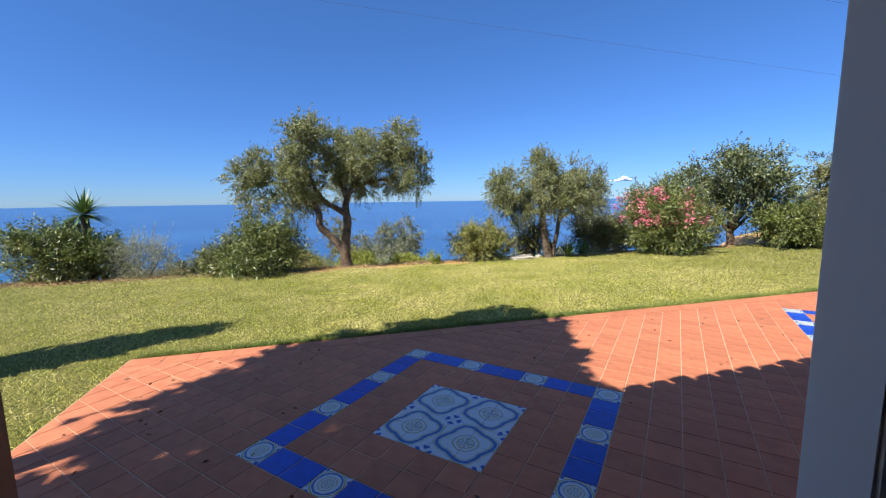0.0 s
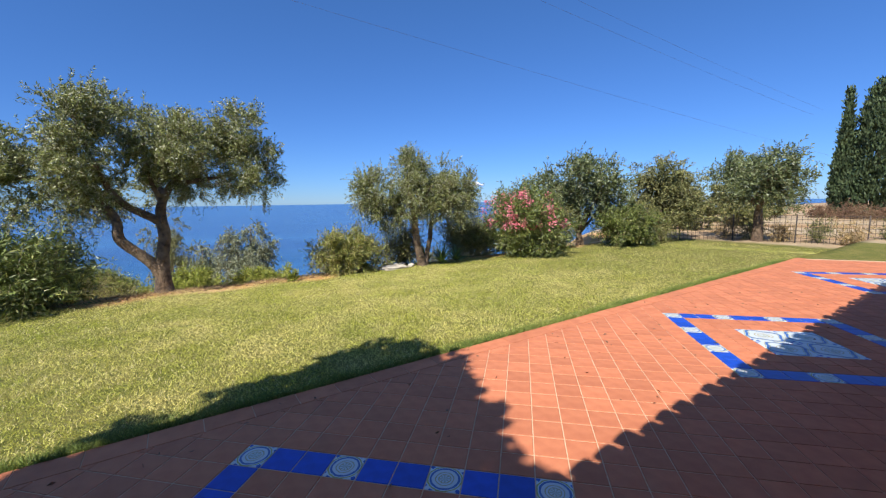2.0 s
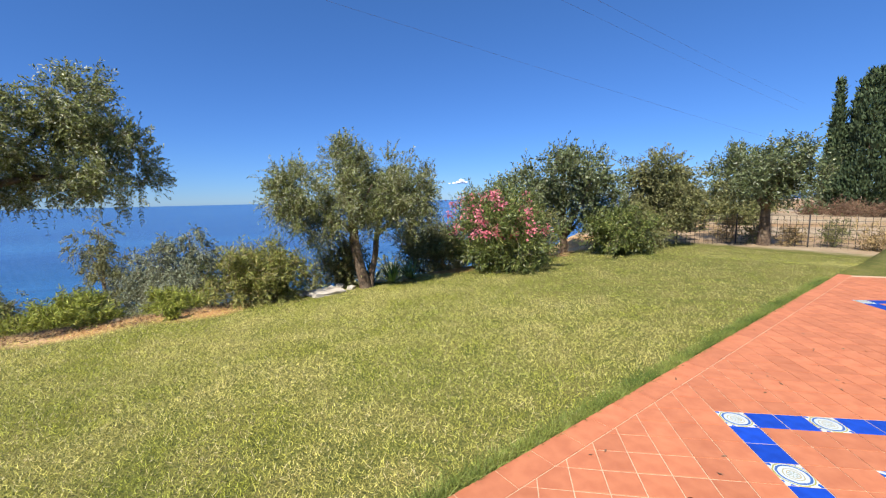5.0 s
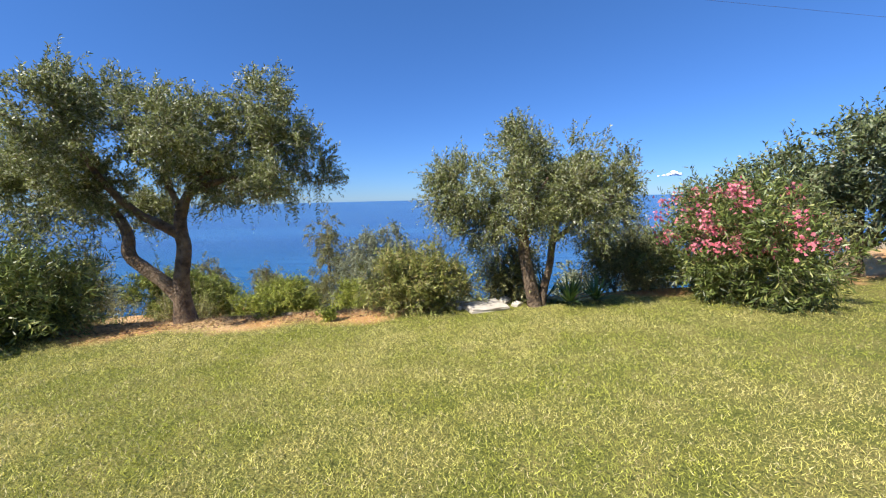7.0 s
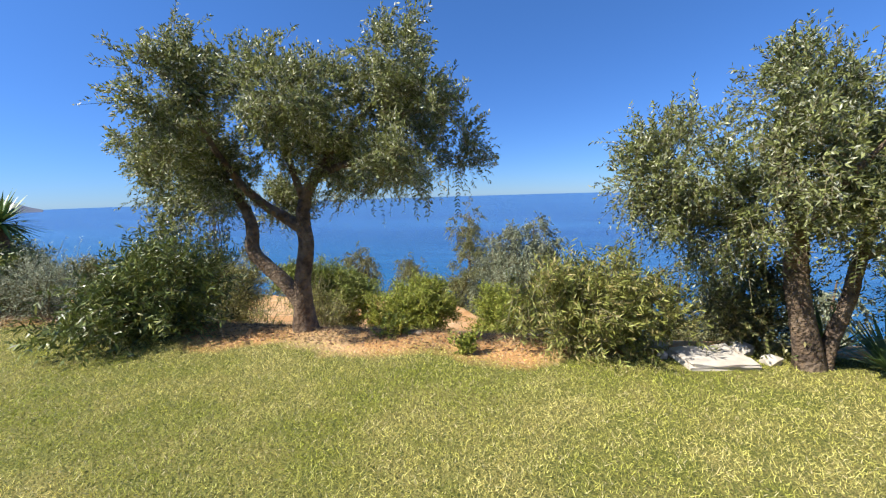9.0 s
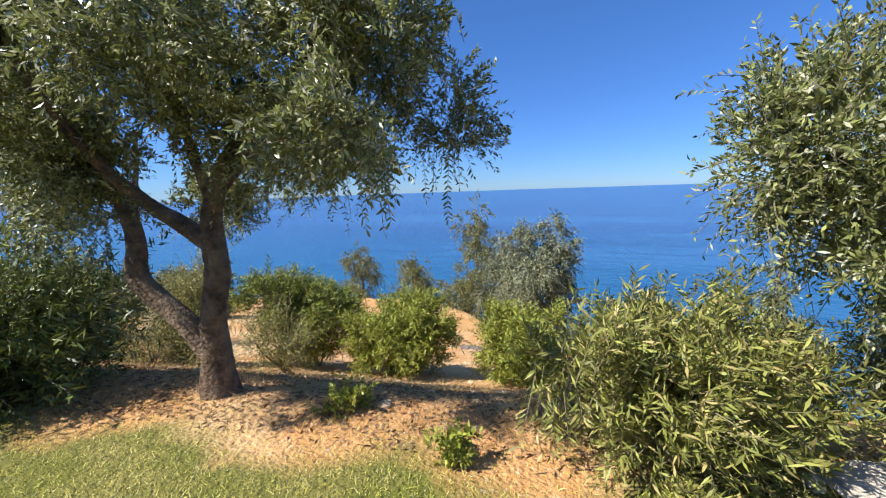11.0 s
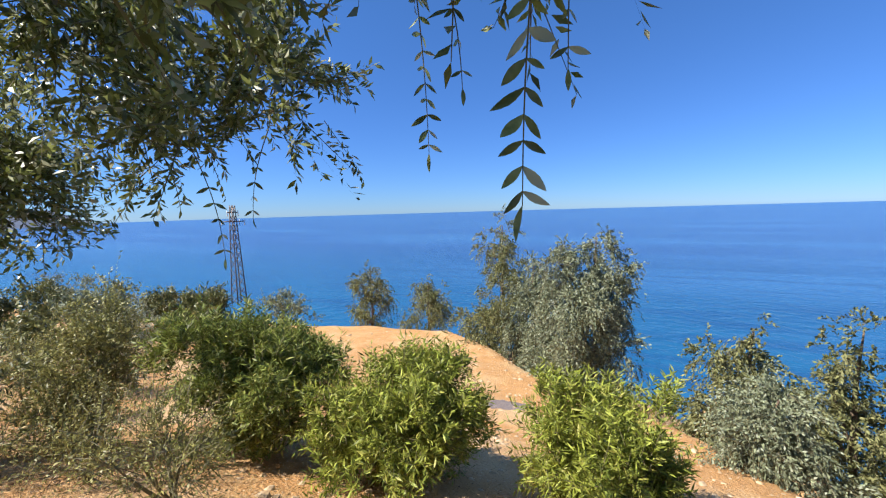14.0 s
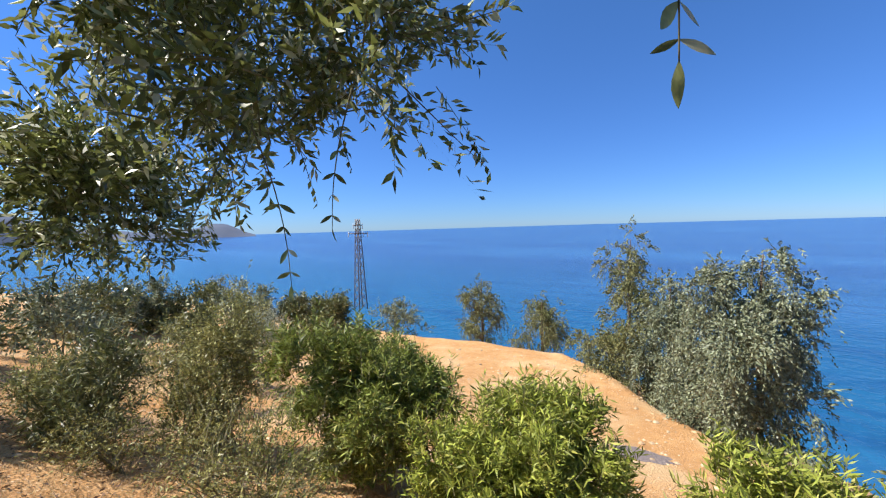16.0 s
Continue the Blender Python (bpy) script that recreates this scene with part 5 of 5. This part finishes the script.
PATIO = [(-2.15, 0.52), (15.0, 0.52), (15.0, 2.2), (13.5, 4.42), (-2.15, 4.42)]
pave = thing("pavement", 0, 0, 0, "terracotta tile patio laid diagonally with blue and white patterned rings", "patio", kind="structure")
bed_v, bed_f = [], [(0, 1, 2, 3, 4), (5, 6, 7, 8, 9)]
for zz in (-0.004, -0.05):
    for s, v in ((-2.16, 0.5), (15.1, 0.5), (15.1, 2.3), (13.55, 4.63), (-2.16, 4.63)):
        bed_v.append((*xy(s, v), zz))
for i in range(5):
    bed_f.append((i, (i + 1) % 5, 5 + (i + 1) % 5, 5 + i))
link_mesh("mortar_bed", bed_v, bed_f, [MORTAR], pave)

AX = radians(14.5 - 45)                         # tile axes at 45 degrees to the house
AA, BB = Vector((math.cos(AX), math.sin(AX))), Vector((math.cos(AX - math.pi / 2), math.sin(AX - math.pi / 2)))
RING0 = Vector((-0.275, 3.99))                  # centre of the first ring's seaward corner tile


def cell(i, j):
    return RING0 + AA * (PITCH * i) + BB * (PITCH * j)


def tile_mesh(name, half, mat):
    h, c = half, 0.004
    v = [(-h, -h, -0.006), (h, -h, -0.006), (h, h, -0.006), (-h, h, -0.006)]
    v += [(-h, -h, -0.002), (h, -h, -0.002), (h, h, -0.002), (-h, h, -0.002)]
    k = h - c
    v += [(-k, -k, 0), (k, -k, 0), (k, k, 0), (-k, k, 0)]
    f = [(8, 9, 10, 11)]
    for i in range(4):
        n = (i + 1) % 4
        f += [(i, n, 4 + n, 4 + i), (4 + i, 4 + n, 8 + n, 8 + i)]
    me = bpy.data.meshes.new(name)
    me.from_pydata(v, [], f)
    me.materials.append(mat)
    me.update()
    return me


HALF = (PITCH - JOINT) / 2
CLAY_TILE = tile_mesh("tile", HALF, TERRACOTTA)
BLUE_TILE = tile_mesh("blue_tile", HALF, BLUE_GLAZE)
RING_TILE = tile_mesh("patterned_tile", HALF, maiolica("maiolica", 0, 0, 0.19))
PANEL_TILE = tile_mesh("panel_tile", PITCH / 2 - 0.001, maiolica("maiolica_panel", PITCH / 2, PITCH / 2, 0.30))


def clip(poly, inside_poly):
    out = poly
    for (ax, ay), (bx, by) in zip(inside_poly, inside_poly[1:] + inside_poly[:1]):
        res = []
        for p, q in zip(out, out[1:] + out[:1]):
            fp, fq = (bx - ax) * (p[1] - ay) - (by - ay) * (p[0] - ax), (bx - ax) * (q[1] - ay) - (by - ay) * (q[0] - ax)
            if fp >= 0:
                res.append(p)
            if (fp >= 0) != (fq >= 0):
                t = fp / (fp - fq)
                res.append((p[0] + (q[0] - p[0]) * t, p[1] + (q[1] - p[1]) * t))
        out = res
        if not out:
            break
    return out


def build_tiles():
    rest_v, rest_f = [], []
    made = 0
    step = 18
    special = {}
    for k in range(3):
        for i in range(10):
            for j in range(10):
                ci, cj = i + step * k, j - step * k
                if i in (0, 9) or j in (0, 9):
                    idx = (i if j in (0, 9) else j)
                    special[(ci, cj)] = "ring" if idx % 3 == 0 else "blue"
                elif 3 <= i <= 6 and 3 <= j <= 6:
                    special[(ci, cj)] = ("panel", (i % 2 == 1), (j % 2 == 1))
    rz = AX
    for i in range(-30, 75):
        for j in range(-75, 45):
            c = cell(i, j)
            s, v = c.x * UX + c.y * UY, c.x * VX + c.y * VY
            if not (-2.5 < s < 15.3 and 0.2 < v < 4.75):
                continue
            kind = special.get((i, j))
            corners = [c + AA * (a * HALF) + BB * (b * HALF) for a, b in ((-1, -1), (-1, 1), (1, 1), (1, -1))]
            sv = [(p.x * UX + p.y * UY, p.x * VX + p.y * VY) for p in corners]
            if sum((sv[k][0] * sv[(k + 1) % 4][1] - sv[(k + 1) % 4][0] * sv[k][1]) for k in range(4)) < 0:
                sv = sv[::-1]
            cl = clip(sv, PATIO)
            if len(cl) < 3:
                continue
            full = all(min(abs(a[0] - b[0]) + abs(a[1] - b[1]) for b in cl) < 1e-6 for a in sv)
            near = -1.6 < s < 5.2 and v > 2.1
            if kind and full:
                turn = 0
                me = BLUE_TILE if kind == "blue" else RING_TILE if kind == "ring" else PANEL_TILE
                if me is PANEL_TILE:
                    turn = {(True, True): -90, (False, True): 180, (False, False): 90, (True, False): 0}[(kind[1], kind[2])]
                t = new(me.name, me)
                t.parent = pave
                t.matrix_local = Matrix.Translation((c.x, c.y, TOP)) @ Matrix.Rotation(rz + radians(turn), 4, "Z")
            elif full and near and made < 300:
                made += 1
                t = new("tile", CLAY_TILE)
                t.parent = pave
                t.matrix_local = Matrix.Translation((c.x, c.y, TOP)) @ Matrix.Rotation(rz, 4, "Z") @ pose(0, 0, 0, 0.12 * math.sin(i * 3.1 + j), 0.12 * math.cos(i + j * 2.7))
            else:
                n0 = len(rest_v)
                m = len(cl)
                for zz in (-0.006, 0.0):
                    rest_v += [(*xy(a, b), zz) for a, b in cl]
                rest_f.append(tuple(n0 + m + k for k in range(m)))
                for k in range(m):
                    rest_f.append((n0 + k, n0 + (k + 1) % m, n0 + m + (k + 1) % m, n0 + m + k))
    s = -2.15
    while s < 13.4:
        n0 = len(rest_v)
        for zz in (-0.006, 0.0):
            rest_v += [(*xy(a, b), zz) for a, b in ((s, 4.428), (s + 0.323, 4.428), (s + 0.323, 4.628), (s, 4.628))]
        rest_f.append((n0 + 4, n0 + 5, n0 + 6, n0 + 7))
        for k in range(4):
            rest_f.append((n0 + k, n0 + (k + 1) % 4, n0 + 4 + (k + 1) % 4, n0 + 4 + k))
        s += 0.33
    tagged(link_mesh("tile_field", rest_v, rest_f, [TERRACOTTA_REST], pave), kind="stuff")


build_tiles()
